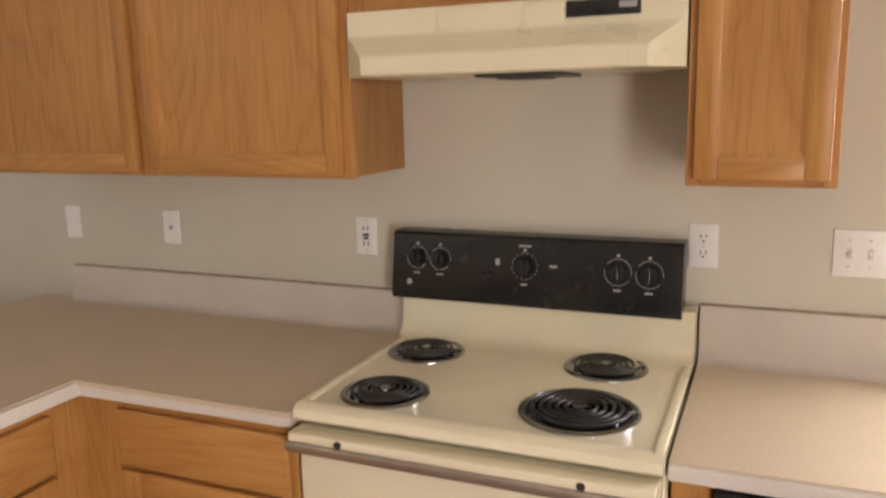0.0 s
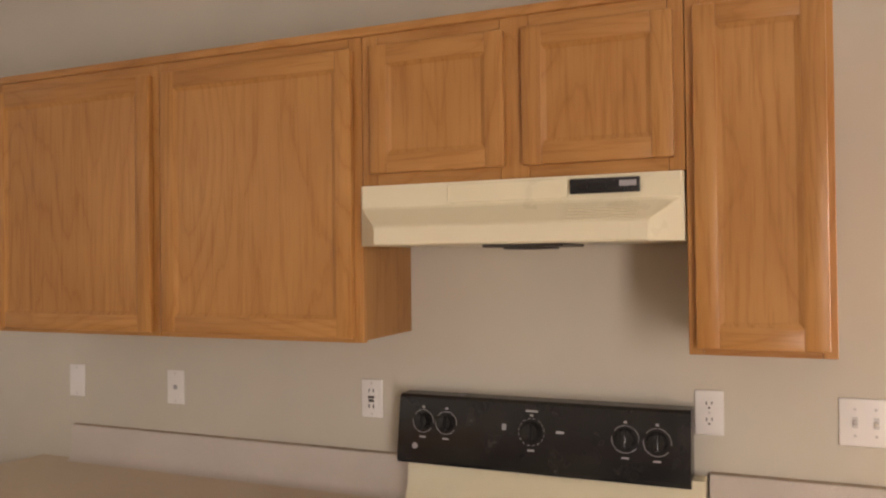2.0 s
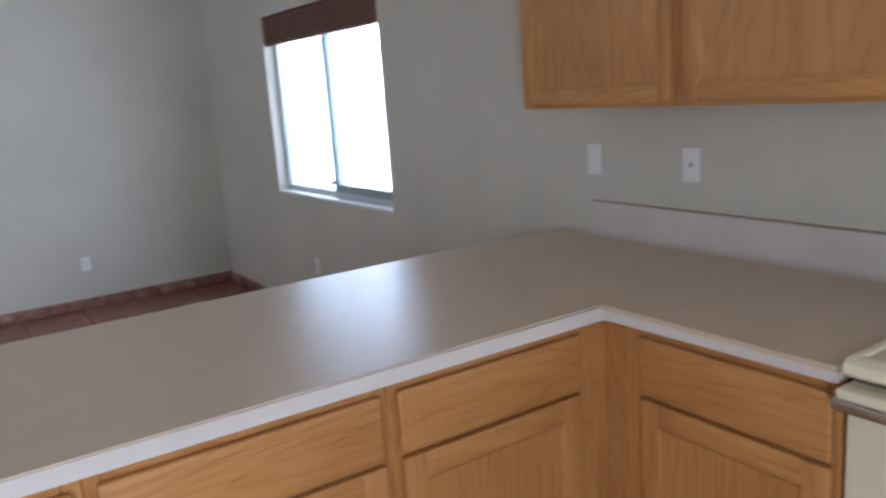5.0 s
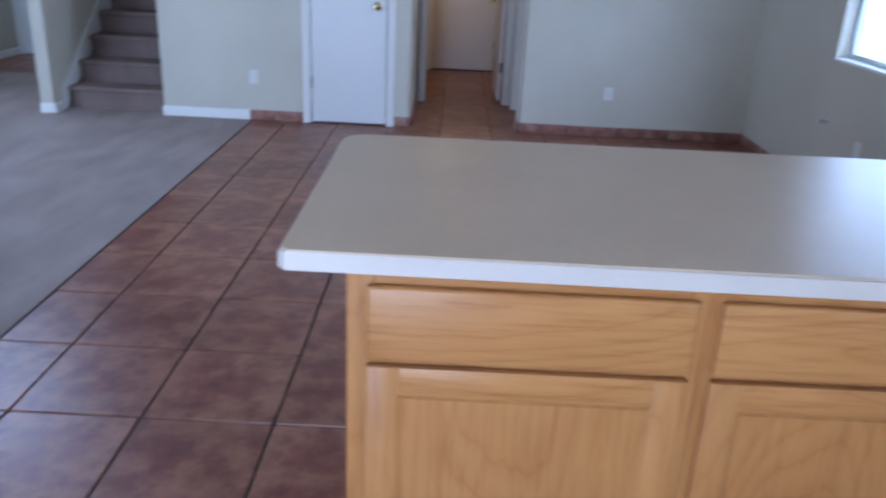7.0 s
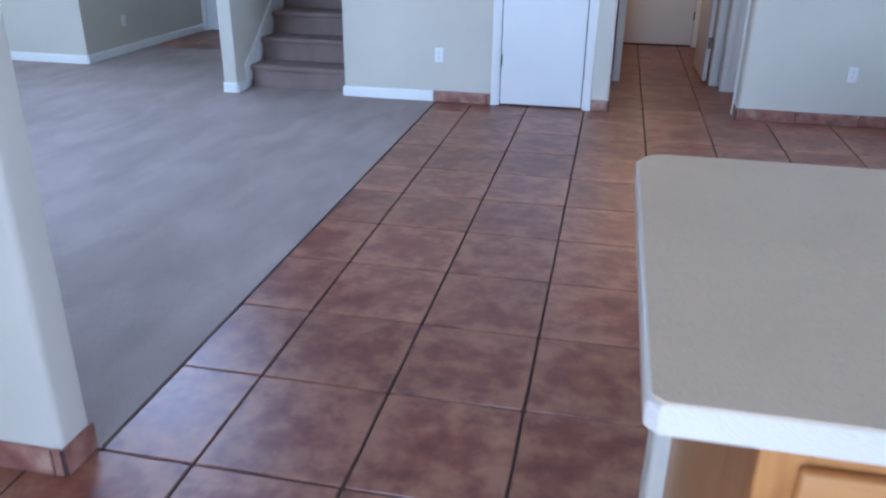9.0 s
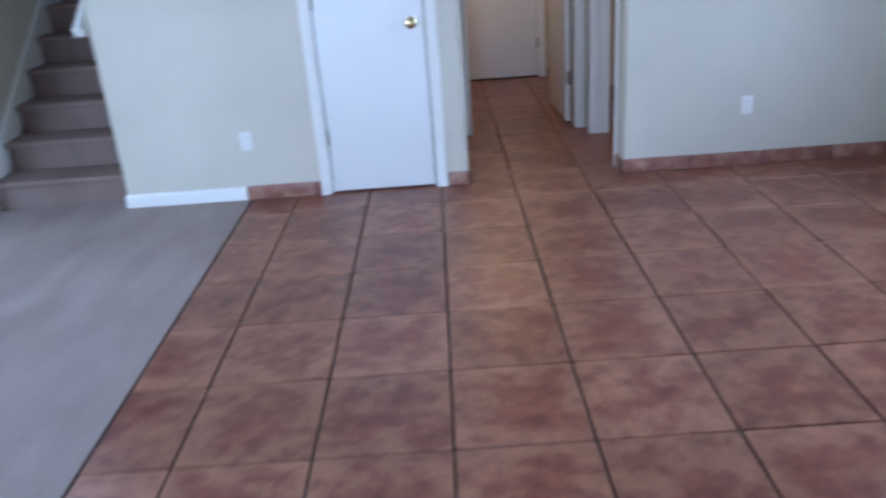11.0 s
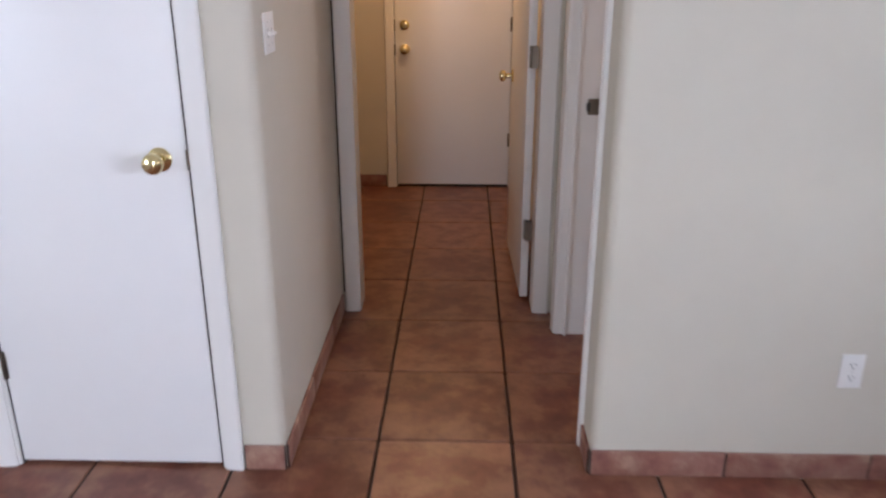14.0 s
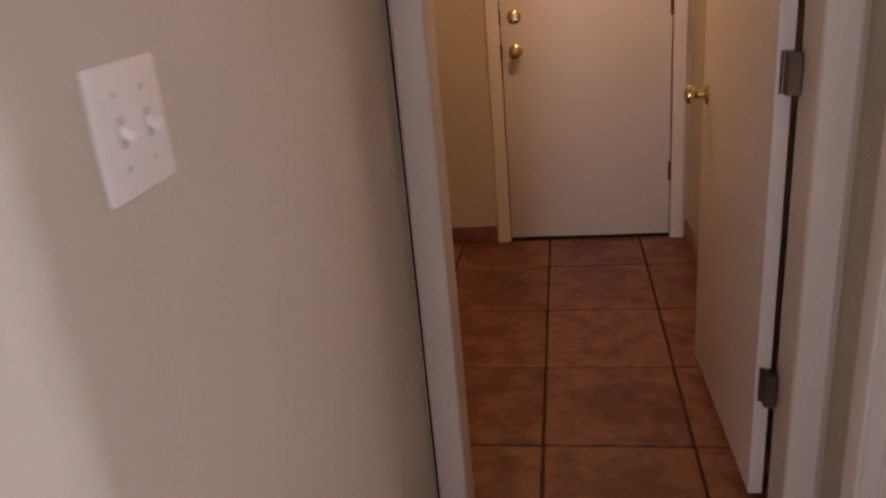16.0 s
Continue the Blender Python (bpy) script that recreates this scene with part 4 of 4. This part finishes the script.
# ---- doors ----


def casing(parent, x0, x1, top, m, y=0.0, w=0.058):
    """Trim round an opening on the viewer's side of a wall, and on its far side not at all."""
    prof = ((0, 0.009), (0.010, 0.012), (0.034, 0.015), (w - 0.006, 0.016), (w, 0.012))
    for side in (0, 1):
        bm = B()
        a, sg = (x0, -1) if side == 0 else (x1, 1)
        pts = [(a + sg * d, y - t) for d, t in prof] + [(a + sg * w, y - 0.0005), (a, y - 0.0005)]
        if side == 0:
            pts = pts[::-1]
        prism(bm, pts[::-1], 0.0, top + w, m)
        bmesh.ops.recalc_face_normals(bm, faces=bm.faces[:])
        part("casing", bm, TRIM, parent, smooth=True)
    bm = B()
    box(bm, x0, x1, y - 0.014, y - 0.0005, top, top + w - 0.0005, 0.003, 2, m)
    part("casing", bm, TRIM, parent, smooth=True)


def jambs(parent, x0, x1, top, depth, m, y=0.0, t=0.014):
    for a, b, lo, hi in ((x0 - 0.004, x0 + t, 0, top), (x1 - t, x1 + 0.004, 0, top), (x0 + t, x1 - t, top - t, top + 0.004)):
        bm = B()
        box(bm, a, b, y - 0.002, y + depth + 0.002, lo, hi, 0.001, 1, m)
        part("jamb", bm, TRIM, parent)


def door_knob(parent, m, both=False):
    bm = B()
    lathe(bm, [(0.033, 0.0), (0.033, 0.004), (0.028, 0.008), (0.013, 0.011), (0.011, 0.030), (0.016, 0.036), (0.026, 0.042), (0.029, 0.052), (0.026, 0.062), (0.015, 0.068), (0.0, 0.069)], m, 28)
    return part("door_knob", bm, BRASS, parent, "polished brass knob", True)


def hinge(parent, x, z, m, y, lab="dull metal hinge"):
    bm = B()
    lathe(bm, [(0.0, 0), (0.0055, 0), (0.0055, 0.09), (0, 0.09)], m @ pose(x, y - 0.004, z - 0.045), 12)
    box(bm, x - 0.009, x + 0.009, y - 0.0015, y + 0.001, z - 0.044, z + 0.044, 0, 1, m)
    return part("hinge", bm, STEEL, parent, lab, True)


# closet door
d1 = tagged(new("door_1"), "plain white closed closet door with a brass knob", "door", kind="structure")
casing(d1, DX0 + 0.005, DX1 - 0.006, DH - 0.005, M0, YW)
jambs(d1, DX0, DX1, DH, T, M0, YW)
bm = B()
box(bm, DX0 + 0.0195, DX1 - 0.0205, YW + 0.004, YW + 0.039, 0.014, DH - 0.021, 0.002, 2)
slab = part("slab", bm, DOORW, d1, "smooth white painted slab", True)
door_knob(slab, pose(-3.080, YW + 0.004, 0.972, 90))
for z in (0.345, 1.125, 1.85):
    hinge(slab, DX0 + 0.019, z, M0, YW + 0.003)
bm = B()
box(bm, DX1 - 0.022, DX1 - 0.010, YW - 0.001, YW + 0.003, 0.945, 1.000, 0, 1)
part("strike", bm, STEEL, d1)
# dark strips stand in for the shade in the door's edge gaps
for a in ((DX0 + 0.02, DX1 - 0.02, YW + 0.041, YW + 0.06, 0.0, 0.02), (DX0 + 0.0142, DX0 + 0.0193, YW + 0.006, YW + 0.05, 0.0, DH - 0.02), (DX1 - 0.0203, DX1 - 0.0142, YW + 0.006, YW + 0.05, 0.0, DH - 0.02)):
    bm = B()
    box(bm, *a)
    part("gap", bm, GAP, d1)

# outer door at the end
d2 = tagged(new("door_2"), "white outer door with brass deadbolt and knob", "door", kind="structure")
casing(d2, FD0 + 0.012, FD1 - 0.012, 2.143, M0, YF)
jambs(d2, FD0, FD1, 2.155, T, M0, YF)
bm = B()
box(bm, FD0 + 0.020, FD1 - 0.020, YF + 0.010, YF + 0.05, 0.016, 2.133, 0.002, 2)
slab = part("slab", bm, DOORW, d2, "smooth white painted slab", True)
door_knob(slab, pose(-2.662, YF + 0.010, 0.930, 90))
bm = B()
lathe(bm, [(0.032, 0), (0.031, 0.006), (0.024, 0.011), (0.020, 0.013), (0.018, 0.022), (0, 0.023)], pose(-2.662, YF + 0.010, 1.085, 90), 26)
part("deadbolt", bm, BRASS, slab, "round brass deadbolt", True)
for z in (0.33, 1.09, 1.83):
    hinge(slab, FD1 - 0.019, z, M0, YF + 0.009)
for z in (0.93, 1.085):
    bm = B()
    box(bm, FD0 + 0.010, FD0 + 0.021, YF + 0.001, YF + 0.009, z - 0.035, z + 0.035)
    part("strike", bm, STEEL, d2)
# unseen backing boards, added to block sunlight leaking round the slab
for a0, a1, z0, z1 in ((FD0, FD0 + 0.05, 0, 2.155), (FD1 - 0.05, FD1, 0, 2.155), (FD0 + 0.05, FD1 - 0.05, 2.095, 2.155), (FD0 + 0.05, FD1 - 0.05, 0.0, 0.03)):
    bm = B()
    box(bm, a0, a1, YF + 0.052, YF + 0.085, z0, z1)
    part("stop", bm, TRIM, d2)
bm = B()
box(bm, FD0 + 0.02, FD1 - 0.02, YF + 0.004, YF + 0.06, -0.004, 0.010)
part("threshold", bm, GAP, d2, "dark threshold strip")

# laundry doorway with its door standing open
d3 = tagged(new("door_3"), "white interior door standing open into the laundry", "door", kind="structure")
casing(d3, LD0 + 0.012, LD1 - 0.012, 2.085, M0, YT, 0.066)
jambs(d3, LD0, LD1, 2.095, T, M0, YT)
# thin dark strip on the cross wall, painted as the shade along the casing
bm = B()
box(bm, LD0 - 0.061, LD0 - 0.0545, YT - 0.003, YT - 0.0005, 0.09, 2.085)
part("crack", bm, GAP, d3, "dark strip painted as shade beside the casing")
m = pose(LD1 - 0.042, YT + T + 0.006, 0, 0, 0, OPEN)
bm = B()
box(bm, -0.018, 0.017, 0.004, 0.752, 0.016, 2.073, 0.002, 2, m)
slab = part("slab", bm, DOORW, d3, "smooth white painted slab", True)
door_knob(slab, m @ pose(-0.018, 0.690, 0.930, 0, -90, 0))
door_knob(slab, m @ pose(0.017, 0.690, 0.930, 0, 90, 0))
for z in (0.345, 1.10, 1.85):
    bm = B()
    box(bm, LD1 - 0.046, LD1 - 0.0185, YT + T - 0.030, YT + T + 0.0045, z - 0.044, z + 0.044, 0.001, 1)
    lathe(bm, [(0, 0), (0.006, 0), (0.006, 0.09), (0, 0.09)], pose(LD1 - 0.047, YT + T + 0.006, z - 0.045), 12)
    part("hinge", bm, STEEL, d3, "dull metal hinge", True)

# side doorway off the hall
d4 = tagged(new("door_4"), "white cased doorway off the hall with a strike plate", "door", kind="structure")
ms = facing(HR, 0, 0, -90)
casing(d4, -RD1 + 0.006, -RD0 - 0.006, 2.144, ms, 0.0)
jambs(d4, -RD1, -RD0, 2.15, T, ms, 0.0)
bm = B()
box(bm, HR + 0.076, HR + 0.118, RD1 - 0.0225, RD1 - 0.0175, 0.925, 0.985, 0.0008, 1)
part("strike", bm, STEEL, d4, "dull metal strike plate")
bm = B()
box(bm, HR + 0.070, HR + 0.086, RD1 - 0.0232, RD1 - 0.022, 0.938, 0.972)
part("strike_hole", bm, SLOT, d4)
bm = B()
box(bm, HR + 0.030, HR + 0.042, RD1 - 0.030, RD1 - 0.0185, 0, 2.132, 0.001, 1)
part("stop", bm, TRIM, d4)

# front door in the entry
d5 = tagged(new("door_5"), "white front door in the tiled entry", "door", kind="structure")
casing(d5, -7.584, -6.686, 2.149, M0, 8.08)
jambs(d5, -7.59, -6.68, 2.155, T, M0, 8.08)
bm = B()
box(bm, -7.57, -6.70, 8.09, 8.13, 0.012, 2.135, 0.002, 2)
part("slab", bm, DOORW, d5, smooth=True)
# unseen board across the whole opening, added to keep sunlight out
bm = B()
box(bm, -7.59, -6.68, 8.135, 8.165, 0.0, 2.155)
part("stop", bm, TRIM, d5)

# ---- stairs ----
stairs = thing("staircase", (-5.32, 5.3, 0), "carpeted stairs rising between two walls", "staircase", kind="structure")
RISE, RUN, S0 = 0.1865, 0.253, 5.32
for i in range(13):
    y = S0 + i * RUN
    bm = B()
    z1, z0 = RISE * (i + 1), RISE * i
    prof = [(y, z0 - (0.05 if i else 0)), (y, z1 - 0.045), (y - 0.020, z1 - 0.040), (y - 0.027, z1 - 0.022), (y - 0.020, z1 - 0.004), (y - 0.005, z1), (y + RUN + 0.01, z1), (y + RUN + 0.01, z0 - (0.05 if i else 0))]
    sweep(bm, prof, -5.728, -4.887)
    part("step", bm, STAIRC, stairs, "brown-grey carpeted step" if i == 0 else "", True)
bm = B()
sk = [(S0 - 0.10, 0), (S0 + 12 * RUN, RISE * 12 - 0.1), (S0 + 12 * RUN, RISE * 12 + 0.30), (S0 + 0.05, 0.30), (S0 - 0.10, 0.20)]
sweep(bm, sk, -5.751, -5.733)
part("stringer", bm, TRIM, stairs, "white sloping skirt board")
rail = thing("handrail", (-4.94, 5.25, 1.0), "white wooden handrail on the stair wall", "handrail")
bm = B()
pr = [(-0.030, -0.03), (0.030, -0.03), (0.034, 0.01), (0.022, 0.035), (-0.022, 0.035), (-0.034, 0.01)]
sl = math.degrees(math.atan2(RISE, RUN))
sweep(bm, pr, 0.0, 3.4, pose(-4.945, 5.22, 1.045, 0, 0, 90) @ pose(0, 0, 0, 0, -sl, 0))
part("rail", bm, TRIM, rail, smooth=True)
for k in (0.4, 1.8, 3.0):
    bm = B()
    c = pose(-4.945, 5.22, 1.045, 0, 0, 90) @ pose(0, 0, 0, 0, -sl, 0) @ Vector((k, 0, -0.03))
    box(bm, c.x, -4.886, c.y - 0.012, c.y + 0.012, c.z - 0.03, c.z + 0.005, 0.003, 2)
    part("bracket", bm, BRASS, rail)

# twin lamp over the laundry passage
LX, LY, LZ = -2.486, 7.65, 2.035
cl = thing("ceiling_light", (LX, LY, LZ), "dark twin spot lamp with two warm glowing bulbs under the ceiling", "lamp")
bm = B()
lathe(bm, [(0, H), (0.06, H), (0.06, H - 0.02), (0.012, H - 0.04), (0.012, LZ + 0.12), (0, LZ + 0.12)], pose(LX, LY, 0), 20)
part("stem", bm, BLACK, cl, smooth=True)
bm = B()
box(bm, LX - 0.045, LX + 0.045, LY - 0.03, LY + 0.03, LZ + 0.05, LZ + 0.13, 0.012, 3)
part("mount", bm, BLACK, cl, "dark box mount", True)
for sx in (-1, 1):
    m = pose(LX + sx * 0.04, LY, LZ + 0.065, 0, -sx * 22, 0)
    bm = B()
    lathe(bm, [(0.0, 0.0), (0.020, 0.0), (0.034, -0.03), (0.040, -0.068), (0.036, -0.068), (0.030, -0.03), (0.0, -0.012)], m, 22)
    shade = part("shade", bm, BLACK, cl, "dark cone shade", True)
    bm = B()
    lathe(bm, [(0.0, -0.02), (0.018, -0.03), (0.031, -0.055), (0.026, -0.070), (0.0, -0.076)], m, 20)
    part("bulb", bm, GLOBE, cl, "warm glowing bulb", True)
# ceiling lamp that lights the bathroom
x, y = -0.9, 6.2
cl = thing("ceiling_light", (x, y, H), "round ceiling lamp with a warm glowing bulb", "lamp")
bm = B()
lathe(bm, [(0.0, H), (0.085, H), (0.085, H - 0.02), (0.03, H - 0.045), (0.02, H - 0.36), (0.0, H - 0.36)], pose(x, y, 0), 24)
part("mount", bm, BRASS, cl, smooth=True)
bm = B()
lathe(bm, [(0.022, H - 0.36), (0.04, H - 0.39), (0.02, H - 0.415), (0, H - 0.415)], pose(x, y, 0), 20)
part("bulb", bm, GLOBE, cl, "warm glowing bulb", True)

# ---- skirting ----
skirt = tagged(new("baseboard_white"), "white painted baseboard along the carpet", "baseboard", kind="structure")


def white_base(x0, y0, x1, y1, out):
    """A white board from one plan point to the other; out: the side on which it stands proud (+1 left of the run)."""
    L = math.hypot(x1 - x0, y1 - y0)
    m = pose(x0, y0, 0, 0, 0, math.degrees(math.atan2(y1 - y0, x1 - x0)))
    bm = B()
    s = out
    sweep(bm, [(0.0005 * s, 0), (0.013 * s, 0), (0.013 * s, 0.062), (0.009 * s, 0.075), (0.004 * s, 0.082), (0.0005 * s, 0.084)], 0, L, m)
    part("board", bm, TRIM, skirt, smooth=True)


white_base(-4.885, YW, -4.155, YW, -1)
white_base(-4.885, YW, -4.885, 5.30, 1)
white_base(-7.62, 5.82, WEST, 5.82, 1)
white_base(-7.62, 5.82, -7.62, 8.08, -1)
white_base(-5.868, 5.075, -5.752, 5.075, -1)
white_base(-5.752, 5.075, -5.752, 5.22, -1)
white_base(WEST, 0.80, -4.19, 0.80, 1)

tskirt = tagged(new("baseboard_tile"), "brown tile baseboard with dark joints", "baseboard", kind="structure")


def tile_base(x0, y0, x1, y1, out, first=0.43, h=0.086):
    L = math.hypot(x1 - x0, y1 - y0)
    m = pose(x0, y0, 0, 0, 0, math.degrees(math.atan2(y1 - y0, x1 - x0)))
    s, a, n = 0.0, 0.0, first
    while a < L - 0.01:
        b = min(L, a + n)
        bm = B()
        box(bm, a + 0.003, b - 0.003, min(0.001 * out, 0.011 * out), max(0.001 * out, 0.011 * out), 0.002, h + 0.002 * random.uniform(-1, 1), 0.003, 2, m)
        part("tile", bm, BTILE, tskirt, smooth=True)
        a, n = b, 0.43
    bm = B()
    box(bm, 0, L, min(0.0005 * out, 0.0075 * out), max(0.0005 * out, 0.0075 * out), 0.0, h - 0.004, 0, 1, m)
    part("joint", bm, GROUT, tskirt)


tile_base(-4.150, YW, DX0 - 0.056, YW, -1, 0.42)
tile_base(DX1 + 0.056, YW, HL, YW, -1, 0.2)
tile_base(HL, YW + 0.004, HL, YT - 0.018, -1, 0.42)
tile_base(HR, YW, EX, YW, -1, 0.405)
tile_base(HR, YW + 0.004, HR, RD0 - 0.055, 1, 0.2)
tile_base(EX, YW - 0.012, EX, 0.755, -1, 0.40)
tile_base(-6.3, 0.672, -4.150, 0.672, -1, 0.40)
tile_base(-4.150, 0.669, -4.150, 0.80, -1, 0.2)
tile_base(-2.655, 0.594, -2.655, 0.721, 1, 0.3)
tile_base(-2.655, 0.596, -2.606, 0.596, -1, 0.3)
tile_base(-2.655, 0.721, EX - 0.012, 0.721, 1, 0.43)
tile_base(-3.9, YF, FD0 - 0.055, YF, -1, 0.3)
tile_base(FD1 + 0.056, YF, HR, YF, -1, 0.3)
tile_base(HR, YT + T + 0.01, HR, YF - 0.012, 1, 0.4)
tile_base(HR + T, 7.39, EX, 7.39, -1, 0.3)

# edge strip between tile and carpet
bm = B()
box(bm, CX - 0.004, CX + 0.006, 0.80, YW - 0.011, -0.006, 0.004, 0.002, 1)
structure("trim_carpet_edge", bm, GROUT, "dark joint between tile and carpet", "trim")

# ---- floor tiles ----
GX, GY = 0.0043, 0.0034


def tile_mesh(x0, x1, y0, y1):
    """One tile with slightly uneven, eased edges."""
    ring = []
    for (ax, ay), (bx, by) in (((x0, y0), (x1, y0)), ((x1, y0), (x1, y1)), ((x1, y1), (x0, y1)), ((x0, y1), (x0, y0))):
        for f in (0.012, 0.36, 0.68, 0.988):
            w = random.uniform(-0.0012, 0.0012)
            ring.append((ax + (bx - ax) * f + (w if ax == bx else 0), ay + (by - ay) * f + (w if ay == by else 0)))
    n = len(ring)
    cx, cy = (x0 + x1) / 2, (y0 + y1) / 2
    vs = [(x, y, -0.005) for x, y in ring] + [(cx + (x - cx) * 0.987, cy + (y - cy) * 0.987, 0.0) for x, y in ring]
    fs = [tuple(range(n, 2 * n))] + [(i, (i + 1) % n, n + (i + 1) % n, n + i) for i in range(n)]
    me = bpy.data.meshes.new("tile")
    me.from_pydata(vs, [], fs)
    me.materials.append(TILE)
    return me


variants = [tile_mesh(-PX / 2 + GX, PX / 2 - GX, -PY / 2 + GY, PY / 2 - GY) for _ in range(8)]
zones = ((-6.3, SOUTH, EX, 0.79), (CX, 0.5, EX, YW + 0.05), (HL, YW, HR, YF), (-3.4, YT, HR, YF), (HR, RD0, -0.75, 7.39), (-7.62, 6.85, -5.87, 8.08))
for i in range(-12, 8):
    for j in range(-10, 18):
        cx, cy = X0T + (i + 0.5) * PX, Y0T + (j + 0.5) * PY
        a, b, c, d = cx - PX / 2, cx + PX / 2, cy - PY / 2, cy + PY / 2
        hits = [z for z in zones if a < z[2] - 0.01 and b > z[0] + 0.01 and c < z[3] - 0.01 and d > z[1] + 0.01]
        if not hits:
            continue
        me, x = random.choice(variants), cx
        if a < CX < b and c > 0.7 and cy < 6:
            me, x = tile_mesh(CX + 0.006 - cx, PX / 2 - GX, -PY / 2 + GY, PY / 2 - GY), cx
        ob = new("tile", me)
        ob.parent = floor
        ob.location = (x, cy, random.uniform(-0.0006, 0.0006))
        ob.rotation_euler = (random.uniform(-0.0012, 0.0012), random.uniform(-0.0012, 0.0012), 0)

# ---- the rooms to metres ----
KITCHEN = {"wall_cabinet", "cabinet_moulding", "base_cabinet", "corner_filler", "end_panel", "dishwasher", "worktop", "backsplash", "wall_pony", "stove", "range_hood"}
for ob in [o for o in scene.objects if o.parent is None and o.type in {'MESH', 'EMPTY'}]:
    kind_of = ob.name.split(".")[0]
    kitchen_plate = kind_of in {"outlet", "light_switch"} and ob.matrix_basis.translation.z > 1.1 and ob.matrix_basis.translation.x > -0.5
    if kind_of not in KITCHEN and not kitchen_plate:
        ob.matrix_basis = ROOM @ ob.matrix_basis
